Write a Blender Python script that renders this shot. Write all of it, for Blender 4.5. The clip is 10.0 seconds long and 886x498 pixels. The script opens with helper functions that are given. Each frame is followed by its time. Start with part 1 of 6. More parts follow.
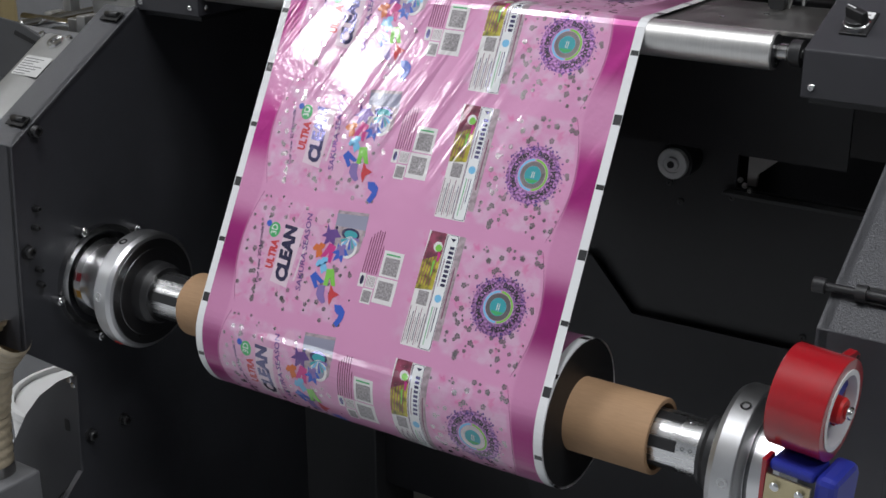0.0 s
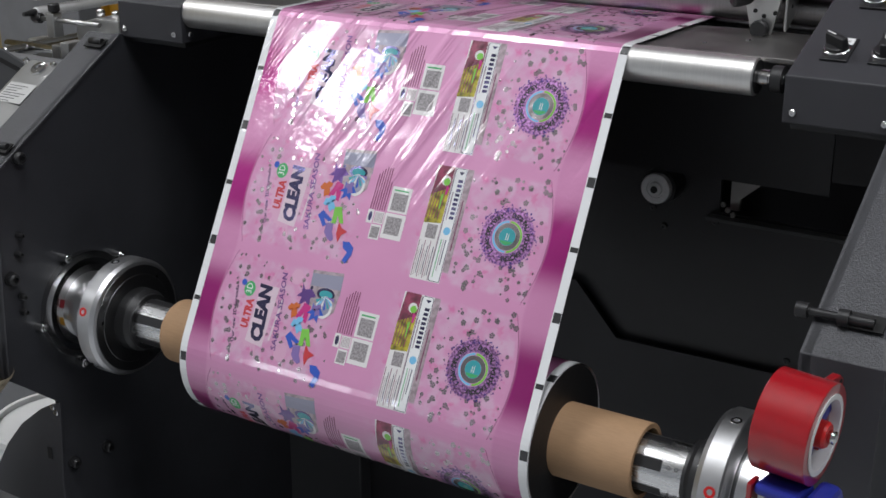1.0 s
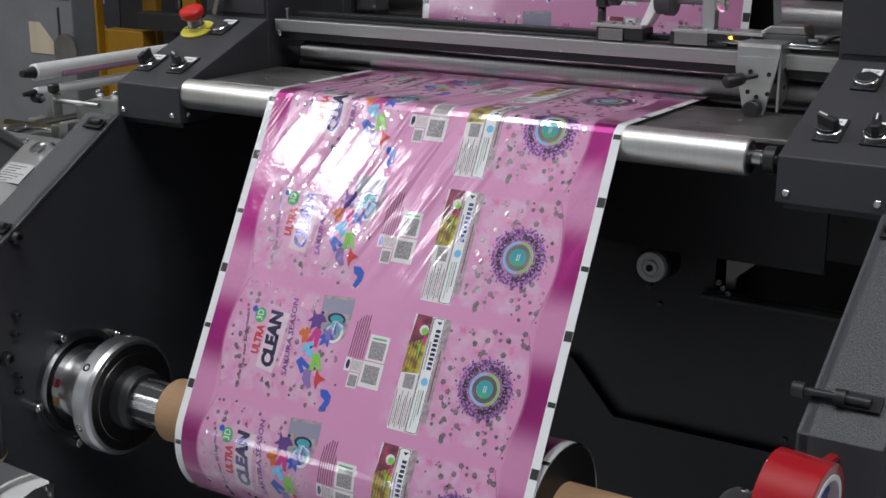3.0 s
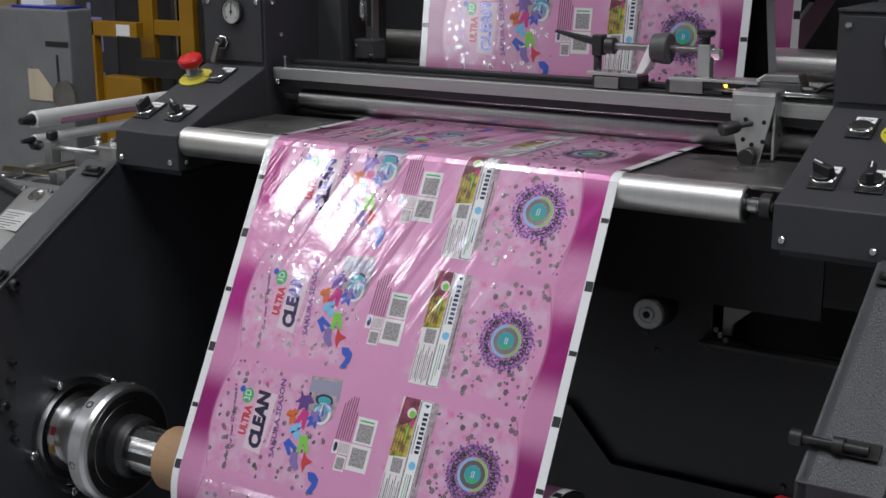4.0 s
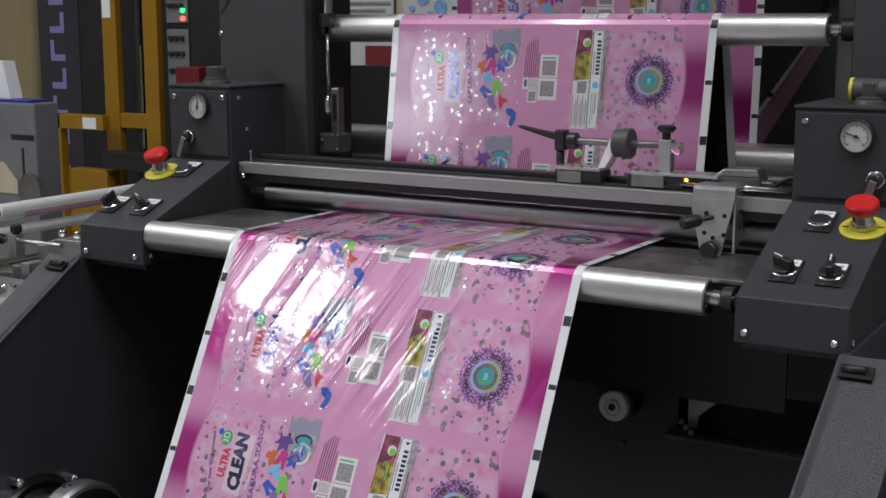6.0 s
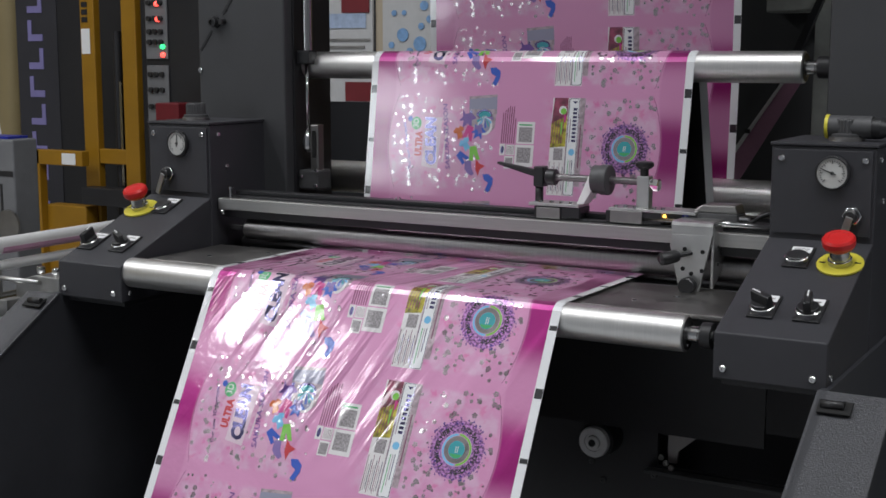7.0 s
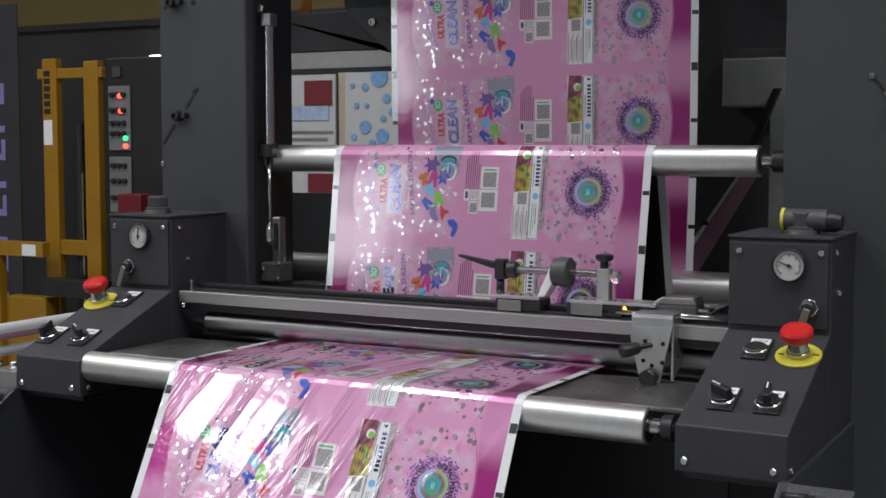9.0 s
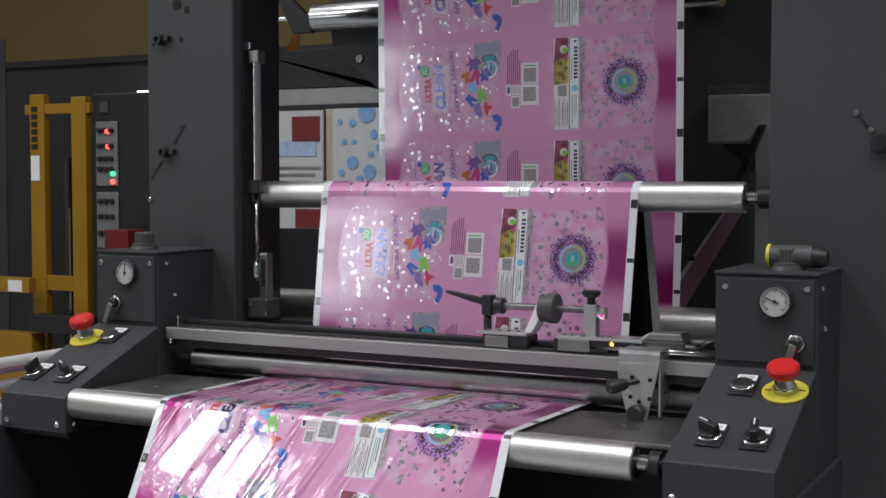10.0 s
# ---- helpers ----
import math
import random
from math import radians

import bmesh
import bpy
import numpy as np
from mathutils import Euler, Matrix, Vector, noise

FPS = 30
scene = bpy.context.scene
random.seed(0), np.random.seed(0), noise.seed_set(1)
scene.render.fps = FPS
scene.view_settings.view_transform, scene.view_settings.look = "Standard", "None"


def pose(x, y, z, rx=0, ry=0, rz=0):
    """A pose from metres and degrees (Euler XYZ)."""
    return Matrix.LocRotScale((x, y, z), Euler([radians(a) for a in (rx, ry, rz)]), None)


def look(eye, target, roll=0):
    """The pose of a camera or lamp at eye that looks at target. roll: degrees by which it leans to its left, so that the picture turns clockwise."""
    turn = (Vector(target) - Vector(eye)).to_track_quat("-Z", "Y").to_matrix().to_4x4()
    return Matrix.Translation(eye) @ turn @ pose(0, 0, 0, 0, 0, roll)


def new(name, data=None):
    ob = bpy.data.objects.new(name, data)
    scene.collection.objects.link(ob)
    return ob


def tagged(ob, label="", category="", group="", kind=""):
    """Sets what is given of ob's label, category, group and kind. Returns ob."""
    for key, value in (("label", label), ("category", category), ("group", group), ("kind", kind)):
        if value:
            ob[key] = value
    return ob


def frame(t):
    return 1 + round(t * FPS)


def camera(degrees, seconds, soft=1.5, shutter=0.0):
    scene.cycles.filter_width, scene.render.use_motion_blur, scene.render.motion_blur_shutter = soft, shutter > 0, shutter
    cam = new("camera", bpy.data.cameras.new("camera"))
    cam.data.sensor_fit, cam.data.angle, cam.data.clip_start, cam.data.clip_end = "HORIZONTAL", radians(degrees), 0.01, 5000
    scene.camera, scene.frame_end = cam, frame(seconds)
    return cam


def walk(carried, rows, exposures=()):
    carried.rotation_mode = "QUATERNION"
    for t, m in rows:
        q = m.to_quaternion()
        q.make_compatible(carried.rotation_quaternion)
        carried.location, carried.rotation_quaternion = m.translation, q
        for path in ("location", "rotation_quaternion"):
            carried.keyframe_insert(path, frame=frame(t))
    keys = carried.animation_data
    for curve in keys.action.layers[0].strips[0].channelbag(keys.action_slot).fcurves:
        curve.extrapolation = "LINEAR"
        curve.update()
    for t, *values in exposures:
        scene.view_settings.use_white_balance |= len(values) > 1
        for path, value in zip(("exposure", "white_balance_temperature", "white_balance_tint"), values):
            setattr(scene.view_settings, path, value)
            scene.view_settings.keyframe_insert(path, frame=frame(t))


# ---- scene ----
# ---------------------------------------------------------------- camera
cam = camera(37.69, 10.0, soft=1.6)
PIVOT = (0.9147, -1.4238, 1.3991)  # head of the stand on which the camera turns
LENS_UP, LENS_AHEAD = 0.0657, 0.0684  # the lens sits above and before that point
# seconds, turn to the left, tilt, lean
TURNS = [
    (0.0, 33.371, -20.402, -0.134),
    (0.5, 33.105, -19.912, -0.130),
    (1.0, 32.669, -19.321, -0.090),
    (1.5, 32.477, -18.674, -0.112),
    (2.0, 32.415, -17.854, -0.087),
    (2.5, 32.409, -16.942, -0.103),
    (4.0, 32.363, -13.983, -0.120),
    (4.5, 31.898, -12.948, -0.092),
    (5.0, 31.458, -11.782, -0.048),
    (5.5, 31.237, -10.864, -0.044),
    (7.0, 29.968, -8.484, 0.007),
    (7.5, 29.719, -7.759, -0.012),
    (8.0, 29.223, -6.697, 0.024),
    (8.5, 28.818, -5.561, 0.020),
    (9.0, 28.330, -4.553, 0.041),
    (9.5, 27.971, -3.851, 0.033),
    (10.0, 27.784, -3.017, 0.031),
]
walk(cam, [(t, pose(*PIVOT, 90 + tilt, 0, turn) @ pose(0, 0, 0, 0, 0, lean) @ pose(0, LENS_UP, -LENS_AHEAD)) for t, turn, tilt, lean in TURNS],
     exposures=[(0.0, 0.05), (2.5, 0.0), (4.0, -0.1), (5.0, -0.15), (7.0, -0.05), (10.0, 0.05)])

# ---------------------------------------------------------------- light
world = bpy.data.worlds.new("hall")
scene.world = world
world.use_nodes = True
world.node_tree.nodes["Background"].inputs[0].default_value = (0.75, 0.85, 1.0, 1)
world.node_tree.nodes["Background"].inputs[1].default_value = 0.02
scene.view_settings.exposure = 0.0


def area_lamp(name, at, target, sx, sy, watts, colour=(0.95, 0.965, 1.0)):
    data = bpy.data.lights.new(name, "AREA")
    data.shape, data.size, data.size_y, data.energy, data.color = "RECTANGLE", sx, sy, watts, colour
    ob = new(name, data)
    ob.matrix_world = look(at, target)
    return ob


# rows of long ceiling lamps of the factory hall
for lx in (-5.6, -2.4, 0.8, 4.0):
    for ly, watts in ((-1.6, 112), (2.2, 12)):
        area_lamp("hall_lamp", (lx, ly, 5.7), (lx, ly + 0.001, 0), 0.35, 2.4, watts)
# bright lamp over the aisle behind the camera, seen mirrored in the film
area_lamp("aisle_lamp", (-3.25, -3.15, 3.85), (-0.1, 0.0, 1.15), 0.64, 0.43, 22)
# unseen light by the south wall, added for the glow mirrored in the film
area_lamp("south_light", (-4.55, -6.9, 2.0), (-0.1, 0.3, 1.4), 1.15, 0.85, 24, (0.88, 0.94, 1.0))

# ---------------------------------------------------------------- materials
def material(name, colour, rough=0.5, metal=0.0, spec=0.5, coat=0.0, coat_rough=0.05, var=0.0, scale=30.0, bump=0.0, bump_scale=200.0, aniso=None, rough_var=0.0, emit=None):
    m = bpy.data.materials.new(name)
    m.use_nodes = True
    nt = m.node_tree
    b = nt.nodes["Principled BSDF"]
    b.inputs["Base Color"].default_value = (*colour, 1)
    b.inputs["Roughness"].default_value = rough
    b.inputs["Metallic"].default_value = metal
    b.inputs["Specular IOR Level"].default_value = spec
    b.inputs["Coat Weight"].default_value = coat
    b.inputs["Coat Roughness"].default_value = coat_rough
    if emit:
        b.inputs["Emission Color"].default_value = (*emit[0], 1)
        b.inputs["Emission Strength"].default_value = emit[1]
    if var or bump or rough_var:
        tc = nt.nodes.new("ShaderNodeTexCoord")
        mp = nt.nodes.new("ShaderNodeMapping")
        nt.links.new(tc.outputs["Object"], mp.inputs[0])
        if aniso:
            mp.inputs["Scale"].default_value = aniso
    if var or rough_var:
        n1 = nt.nodes.new("ShaderNodeTexNoise")
        n1.inputs["Scale"].default_value = scale
        n1.inputs["Detail"].default_value = 6
        n1.inputs["Roughness"].default_value = 0.65
        nt.links.new(mp.outputs[0], n1.inputs["Vector"])
    if var:
        mr = nt.nodes.new("ShaderNodeMapRange")
        mr.inputs["From Min"].default_value, mr.inputs["From Max"].default_value = 0.3, 0.7
        mr.inputs["To Min"].default_value, mr.inputs["To Max"].default_value = 1 - var, 1 + var
        nt.links.new(n1.outputs["Fac"], mr.inputs["Value"])
        mx = nt.nodes.new("ShaderNodeVectorMath")
        mx.operation = "SCALE"
        mx.inputs[0].default_value = colour
        nt.links.new(mr.outputs[0], mx.inputs["Scale"])
        nt.links.new(mx.outputs[0], b.inputs["Base Color"])
    if rough_var:
        m2 = nt.nodes.new("ShaderNodeMapRange")
        m2.inputs["From Min"].default_value, m2.inputs["From Max"].default_value = 0.3, 0.7
        m2.inputs["To Min"].default_value, m2.inputs["To Max"].default_value = max(0.02, rough - rough_var), rough + rough_var
        nt.links.new(n1.outputs["Fac"], m2.inputs["Value"])
        nt.links.new(m2.outputs[0], b.inputs["Roughness"])
    if bump:
        n2 = nt.nodes.new("ShaderNodeTexNoise")
        n2.inputs["Scale"].default_value = bump_scale
        n2.inputs["Detail"].default_value = 4
        nt.links.new(mp.outputs[0], n2.inputs["Vector"])
        bp = nt.nodes.new("ShaderNodeBump")
        bp.inputs["Strength"].default_value = bump
        bp.inputs["Distance"].default_value = 0.001
        nt.links.new(n2.outputs["Fac"], bp.inputs["Height"])
        nt.links.new(bp.outputs[0], b.inputs["Normal"])
    return m


M_DARK = material("dark_powder_coat", (0.031, 0.031, 0.036), 0.5, var=0.12, scale=8, bump=0.25, bump_scale=900)
M_BLACK = material("black_paint", (0.0135, 0.0135, 0.0155), 0.45, var=0.2, scale=10, bump=0.15, bump_scale=600)
M_GREY = material("column_grey_paint", (0.046, 0.047, 0.050), 0.5, var=0.1, scale=5, bump=0.15, bump_scale=700)
M_ROLL = material("brushed_aluminium", (0.78, 0.77, 0.75), 0.40, metal=1.0, var=0.06, scale=14, aniso=(60, 1, 1), rough_var=0.05)
M_STEEL = material("turned_steel", (0.5, 0.5, 0.5), 0.22, metal=1.0, var=0.08, scale=25, rough_var=0.06)
M_CHROME = material("polished_steel", (0.75, 0.75, 0.75), 0.1, metal=1.0, var=0.05, scale=40)
M_PLATE = material("steel_plate", (0.33, 0.32, 0.31), 0.38, metal=1.0, var=0.12, scale=18, rough_var=0.08)
M_KRAFT = material("kraft_board", (0.36, 0.22, 0.12), 0.75, var=0.08, scale=60, aniso=(1, 8, 8), bump=0.1)
M_RED = material("red_plastic", (0.55, 0.015, 0.015), 0.35, var=0.05)
M_TAPE = material("red_tape", (0.33, 0.006, 0.012), 0.3, coat=1.0, coat_rough=0.03, var=0.08, scale=50)
M_YELLOW = material("yellow_plastic", (0.62, 0.55, 0.05), 0.45, var=0.05)
M_LIFT = material("yellow_lift_paint", (0.28, 0.14, 0.006), 0.45, var=0.12, scale=6)
M_WHITE = material("white_label", (0.75, 0.75, 0.75), 0.5, var=0.03)
M_RUBBER = material("black_plastic", (0.016, 0.016, 0.017), 0.4, var=0.1, bump=0.1)
M_BLUE = material("blue_plastic", (0.02, 0.03, 0.28), 0.35, var=0.06)
M_COVER = material("light_grey_paint", (0.15, 0.152, 0.158), 0.42, var=0.12, scale=9, bump=0.1, bump_scale=500)
M_WHITEPL = material("white_plastic", (0.84, 0.84, 0.83), 0.35, var=0.05, scale=8)
M_HOSE = material("beige_hose", (0.46, 0.39, 0.28), 0.5, var=0.15, scale=40)
M_CREAM = material("pale_wood", (0.45, 0.38, 0.28), 0.6, var=0.12, scale=12, aniso=(1, 1, 0.1))
M_BANNER = material("dark_banner_cloth", (0.022, 0.022, 0.028), 0.6, var=0.15, scale=4)
M_VIOLET = material("banner_violet", (0.19, 0.17, 0.36), 0.6, var=0.08, scale=8)
M_BOOTH = material("booth_dark_paint", (0.017, 0.0175, 0.0205), 0.5, var=0.15, scale=2)
M_DARKRED = material("dark_red_paint", (0.13, 0.006, 0.011), 0.5, var=0.1, scale=20)
M_PALEBLUE = material("pale_blue_print", (0.30, 0.37, 0.5), 0.5, var=0.2, scale=30)
M_BUBBLE = material("blue_print", (0.15, 0.28, 0.48), 0.5, var=0.25, scale=60)
M_ORANGE = material("orange_paint", (0.5, 0.17, 0.03), 0.5, var=0.1)
M_CEIL = material("pale_ceiling", (0.6, 0.6, 0.58), 0.8, var=0.05, scale=2)
M_CURTAIN = material("cream_plastic", (0.26, 0.205, 0.10), 0.5, var=0.1, scale=3)
M_REDLAMP = material("red_lamp", (0.8, 0.05, 0.05), 0.3, emit=((1.0, 0.08, 0.06), 3.0))
M_GREENLAMP = material("green_lamp", (0.05, 0.7, 0.2), 0.3, emit=((0.05, 1.0, 0.3), 1.6))
M_TAIL = material("pale_film_back", (0.50, 0.26, 0.38), 0.35, coat=0.5, var=0.1, scale=20)
# greyer than the other white labels
M_LABELGREY = material("grey_label", (0.42, 0.42, 0.41), 0.5, var=0.1, scale=40)
M_PAPER = material("printed_paper", (0.42, 0.42, 0.42), 0.6, var=0.05, scale=30)
M_SHAFT = material("bright_shaft_steel", (0.85, 0.85, 0.85), 0.27, metal=1.0, var=0.05, scale=30, aniso=(1, 6, 6), rough_var=0.05)
M_FLOOR = material("grey_floor", (0.38, 0.39, 0.40), 0.4, var=0.12, scale=3, bump=0.1)
M_WALL = material("cream_wall", (0.25, 0.19, 0.075), 0.7, var=0.06, scale=2)
M_FLANGE = material("textured_grey_paint", (0.042, 0.043, 0.048), 0.40, var=0.5, scale=420, bump=1.0, bump_scale=520)
M_FRAME = material("frame_black_paint", (0.034, 0.035, 0.040), 0.42, var=0.2, scale=7, bump=0.2, bump_scale=500)
M_HALL = material("pale_grey_wall", (0.36, 0.375, 0.40), 0.7, var=0.06, scale=2)
M_BRIGHT = material("bright_turned_steel", (0.85, 0.85, 0.86), 0.3, metal=1.0, var=0.04, scale=4)
# near-black laid on faces in place of the shade inside holes and slots
M_VOID = material("dark_opening", (0.003, 0.003, 0.003), 0.8)
M_CHUCK = material("brushed_disc", (0.62, 0.62, 0.63), 0.36, metal=1.0, var=0.1, scale=6, rough_var=0.06)
M_DIAL = material("dial_white", (0.48, 0.48, 0.46), 0.25, var=0.08, scale=90)
M_GREYPLASTIC = material("grey_plastic", (0.06, 0.06, 0.062), 0.5, var=0.15, scale=60)
M_NIP = material("dull_steel", (0.30, 0.29, 0.29), 0.38, metal=1.0, var=0.1, scale=12, aniso=(30, 1, 1), rough_var=0.06)
M_ALU = material("milled_aluminium", (0.56, 0.56, 0.55), 0.38, metal=1.0, var=0.08, scale=30, rough_var=0.08)
# chuck steel with dark reflections put into its colour
M_FACE = material("darkened_steel", (0.16, 0.16, 0.165), 0.34, metal=1.0, var=0.12, scale=5, rough_var=0.07)
M_BRASS = material("pale_brass", (0.62, 0.54, 0.34), 0.32, metal=1.0, var=0.08, scale=30)
M_COVERSHEET = material("bare_sheet_metal", (0.27, 0.27, 0.262), 0.45, metal=0.5, var=0.15, scale=7, bump=0.1, bump_scale=500)
M_PULLEY = material("grey_pulley", (0.72, 0.72, 0.72), 0.45, metal=0.1, var=0.1, scale=60)


# ---------------------------------------------------------------- mesh helpers
def obj_from(bm, name, mat, parent=None):
    me = bpy.data.meshes.new(name)
    bm.to_mesh(me)
    bm.free()
    for m in (mat if isinstance(mat, (list, tuple)) else [mat]):
        me.materials.append(m)
    ob = new(name, me)
    ob.parent = parent
    return ob


def part(name, bm, mat, parent, label=""):
    ob = obj_from(bm, name, mat, parent)
    if label:
        ob["label"] = label
    return ob


def thing(name, at, label, category, group="", kind="", turn=(0, 0, 0)):
    ob = new(name)
    ob.empty_display_size = 0.05
    ob.matrix_world = pose(*at, *turn)
    return tagged(ob, label, category, group, kind)


def box(bm, x0, x1, y0, y1, z0, z1, bevel=0.0, m=None):
    vs = [bm.verts.new((x, y, z)) for x in (x0, x1) for y in (y0, y1) for z in (z0, z1)]
    fs = [(0, 1, 3, 2), (4, 6, 7, 5), (0, 4, 5, 1), (2, 3, 7, 6), (0, 2, 6, 4), (1, 5, 7, 3)]
    faces = [bm.faces.new([vs[i] for i in f]) for f in fs]
    if bevel:
        edges = list({e for f in faces for e in f.edges})
        r = bmesh.ops.bevel(bm, geom=edges, offset=bevel, segments=2, affect="EDGES", profile=0.5)
        vs = list({v for f in r["faces"] for v in f.verts} | {v for v in vs if v.is_valid})
    if m is not None:
        bmesh.ops.transform(bm, matrix=m, verts=[v for v in vs if v.is_valid])
    return bm


def prism(bm, outline, a, b, axis="x", bevel=0.0):
    """A plate: an outline of two coordinates, pushed from a to b along the axis."""
    def put(p, h):
        return {"x": (h, p[0], p[1]), "y": (p[0], h, p[1]), "z": (p[0], p[1], h)}[axis]
    lo = [bm.verts.new(put(p, a)) for p in outline]
    hi = [bm.verts.new(put(p, b)) for p in outline]
    n = len(outline)
    faces = [bm.faces.new(lo), bm.faces.new(hi)] + [bm.faces.new((lo[i], lo[(i + 1) % n], hi[(i + 1) % n], hi[i])) for i in range(n)]
    bmesh.ops.recalc_face_normals(bm, faces=faces)
    if bevel:
        bmesh.ops.bevel(bm, geom=list({e for f in faces for e in f.edges}), offset=bevel, segments=2, affect="EDGES", profile=0.5)
    return bm


def lathe(bm, profile, axis="x", at=(0, 0, 0), seg=40, smooth=True, cap=True):
    """A turned body: profile rows (along the axis, radius)."""
    def put(h, r, a):
        c, s = r * math.cos(a), r * math.sin(a)
        p = {"x": (h, c, s), "y": (c, h, s), "z": (c, s, h)}[axis]
        return (p[0] + at[0], p[1] + at[1], p[2] + at[2])
    rings = []
    faces = []
    for h, r in profile:
        rings.append([bm.verts.new(put(h, r, 2 * math.pi * i / seg)) for i in range(seg)])
    for a, b in zip(rings, rings[1:]):
        for i in range(seg):
            f = bm.faces.new((a[i], a[(i + 1) % seg], b[(i + 1) % seg], b[i]))
            f.smooth = smooth
            faces.append(f)
    if cap:
        for ring, (h, r) in ((rings[0], profile[0]), (rings[-1], profile[-1])):
            if r > 1e-6:
                faces.append(bm.faces.new(ring))
    bmesh.ops.recalc_face_normals(bm, faces=faces)
    for e in {e for f in faces for e in f.edges}:
        if len(e.link_faces) == 2 and e.calc_face_angle(0) > 0.34:
            e.smooth = False
    return bm


def tube(profile, axis="x", at=(0, 0, 0), seg=40):
    return lathe(bmesh.new(), profile, axis, at, seg)


def block(*a, **k):
    return box(bmesh.new(), *a, **k)

# ---------------------------------------------------------------- the printed film
def relief_group():
    """Standing wrinkles of the stretched film: slanting folds near the rollers, fine crinkle everywhere."""
    g = bpy.data.node_groups.new("film_relief", "ShaderNodeTree")
    g.interface.new_socket("Normal", in_out="OUTPUT", socket_type="NodeSocketVector")
    n, l = g.nodes, g.links
    out = n.new("NodeGroupOutput")
    geo = n.new("ShaderNodeNewGeometry")
    rot = n.new("ShaderNodeVectorRotate")
    rot.rotation_type = "AXIS_ANGLE"
    rot.inputs["Axis"].default_value = (0, -0.88, 0.47)
    rot.inputs["Angle"].default_value = radians(26)
    l.new(geo.outputs["Position"], rot.inputs["Vector"])
    mp = n.new("ShaderNodeMapping")
    mp.inputs["Scale"].default_value = (34, 2.6, 2.6)
    l.new(rot.outputs[0], mp.inputs["Vector"])
    folds = n.new("ShaderNodeTexNoise")
    folds.inputs["Scale"].default_value, folds.inputs["Detail"].default_value = 1.0, 4.0
    l.new(mp.outputs[0], folds.inputs["Vector"])
    blot = n.new("ShaderNodeTexNoise")
    blot.inputs["Scale"].default_value, blot.inputs["Detail"].default_value = 14.0, 2.0
    l.new(geo.outputs["Position"], blot.inputs["Vector"])
    fine = n.new("ShaderNodeTexNoise")
    fine.inputs["Scale"].default_value, fine.inputs["Detail"].default_value = 150.0, 1.5
    fine_uv = n.new("ShaderNodeUVMap")
    l.new(fine_uv.outputs[0], fine.inputs["Vector"])
    sep = n.new("ShaderNodeSeparateXYZ")
    l.new(geo.outputs["Position"], sep.inputs[0])

    def ramp(sock, lo, hi, to0=0.0, to1=1.0):
        r = n.new("ShaderNodeMapRange")
        r.interpolation_type = "SMOOTHSTEP"
        l.new(sock, r.inputs["Value"])
        r.inputs["From Min"].default_value, r.inputs["From Max"].default_value = lo, hi
        r.inputs["To Min"].default_value, r.inputs["To Max"].default_value = to0, to1
        return r.outputs[0]

    def times(a, c):
        o = n.new("ShaderNodeMath")
        o.operation = "MULTIPLY"
        l.new(a, o.inputs[0])
        l.new(c, o.inputs[1])
        return o.outputs[0]

    # folds lie in patches and die out towards one edge
    patch = n.new("ShaderNodeTexNoise")
    patch.inputs["Scale"].default_value, patch.inputs["Detail"].default_value = 6.5, 1.0
    l.new(geo.outputs["Position"], patch.inputs["Vector"])
    places = times(ramp(patch.outputs["Fac"], 0.42, 0.58, 0.55, 1.0), ramp(sep.outputs[0], 0.03, 0.17, 1.0, 0.22))
    fold_height = times(ramp(folds.outputs["Fac"], 0.45, 0.68), times(places, times(ramp(sep.outputs[2], 0.93, 1.08), ramp(sep.outputs[2], 1.185, 1.215, 1.0, 0.0))))
    b1 = n.new("ShaderNodeBump")
    b1.inputs["Strength"].default_value, b1.inputs["Distance"].default_value = 1.0, 0.0019
    l.new(fold_height, b1.inputs["Height"])
    b2 = n.new("ShaderNodeBump")
    b2.inputs["Strength"].default_value, b2.inputs["Distance"].default_value = 1.0, 0.003
    l.new(times(blot.outputs["Fac"], ramp(sep.outputs[2], 1.17, 1.22, 0.55, 0.16)), b2.inputs["Height"])
    l.new(b1.outputs[0], b2.inputs["Normal"])
    b3 = n.new("ShaderNodeBump")
    b3.inputs["Strength"].default_value, b3.inputs["Distance"].default_value = 1.0, 0.00016
    uv = n.new("ShaderNodeUVMap")
    su = n.new("ShaderNodeSeparateXYZ")
    l.new(uv.outputs[0], su.inputs[0])
    fields = n.new("ShaderNodeMath")
    fields.operation = "MAXIMUM"
    l.new(ramp(su.outputs[0], -0.045, -0.02, 1.0, 0.16), fields.inputs[0])
    l.new(ramp(su.outputs[0], 0.095, 0.115, 0.16, 1.0), fields.inputs[1])
    l.new(times(times(fine.outputs["Fac"], fields.outputs[0]), ramp(sep.outputs[2], 1.17, 1.22, 1.0, 0.34)), b3.inputs["Height"])
    l.new(b2.outputs[0], b3.inputs["Normal"])
    l.new(b3.outputs[0], out.inputs[0])
    return g


RELIEF = relief_group()


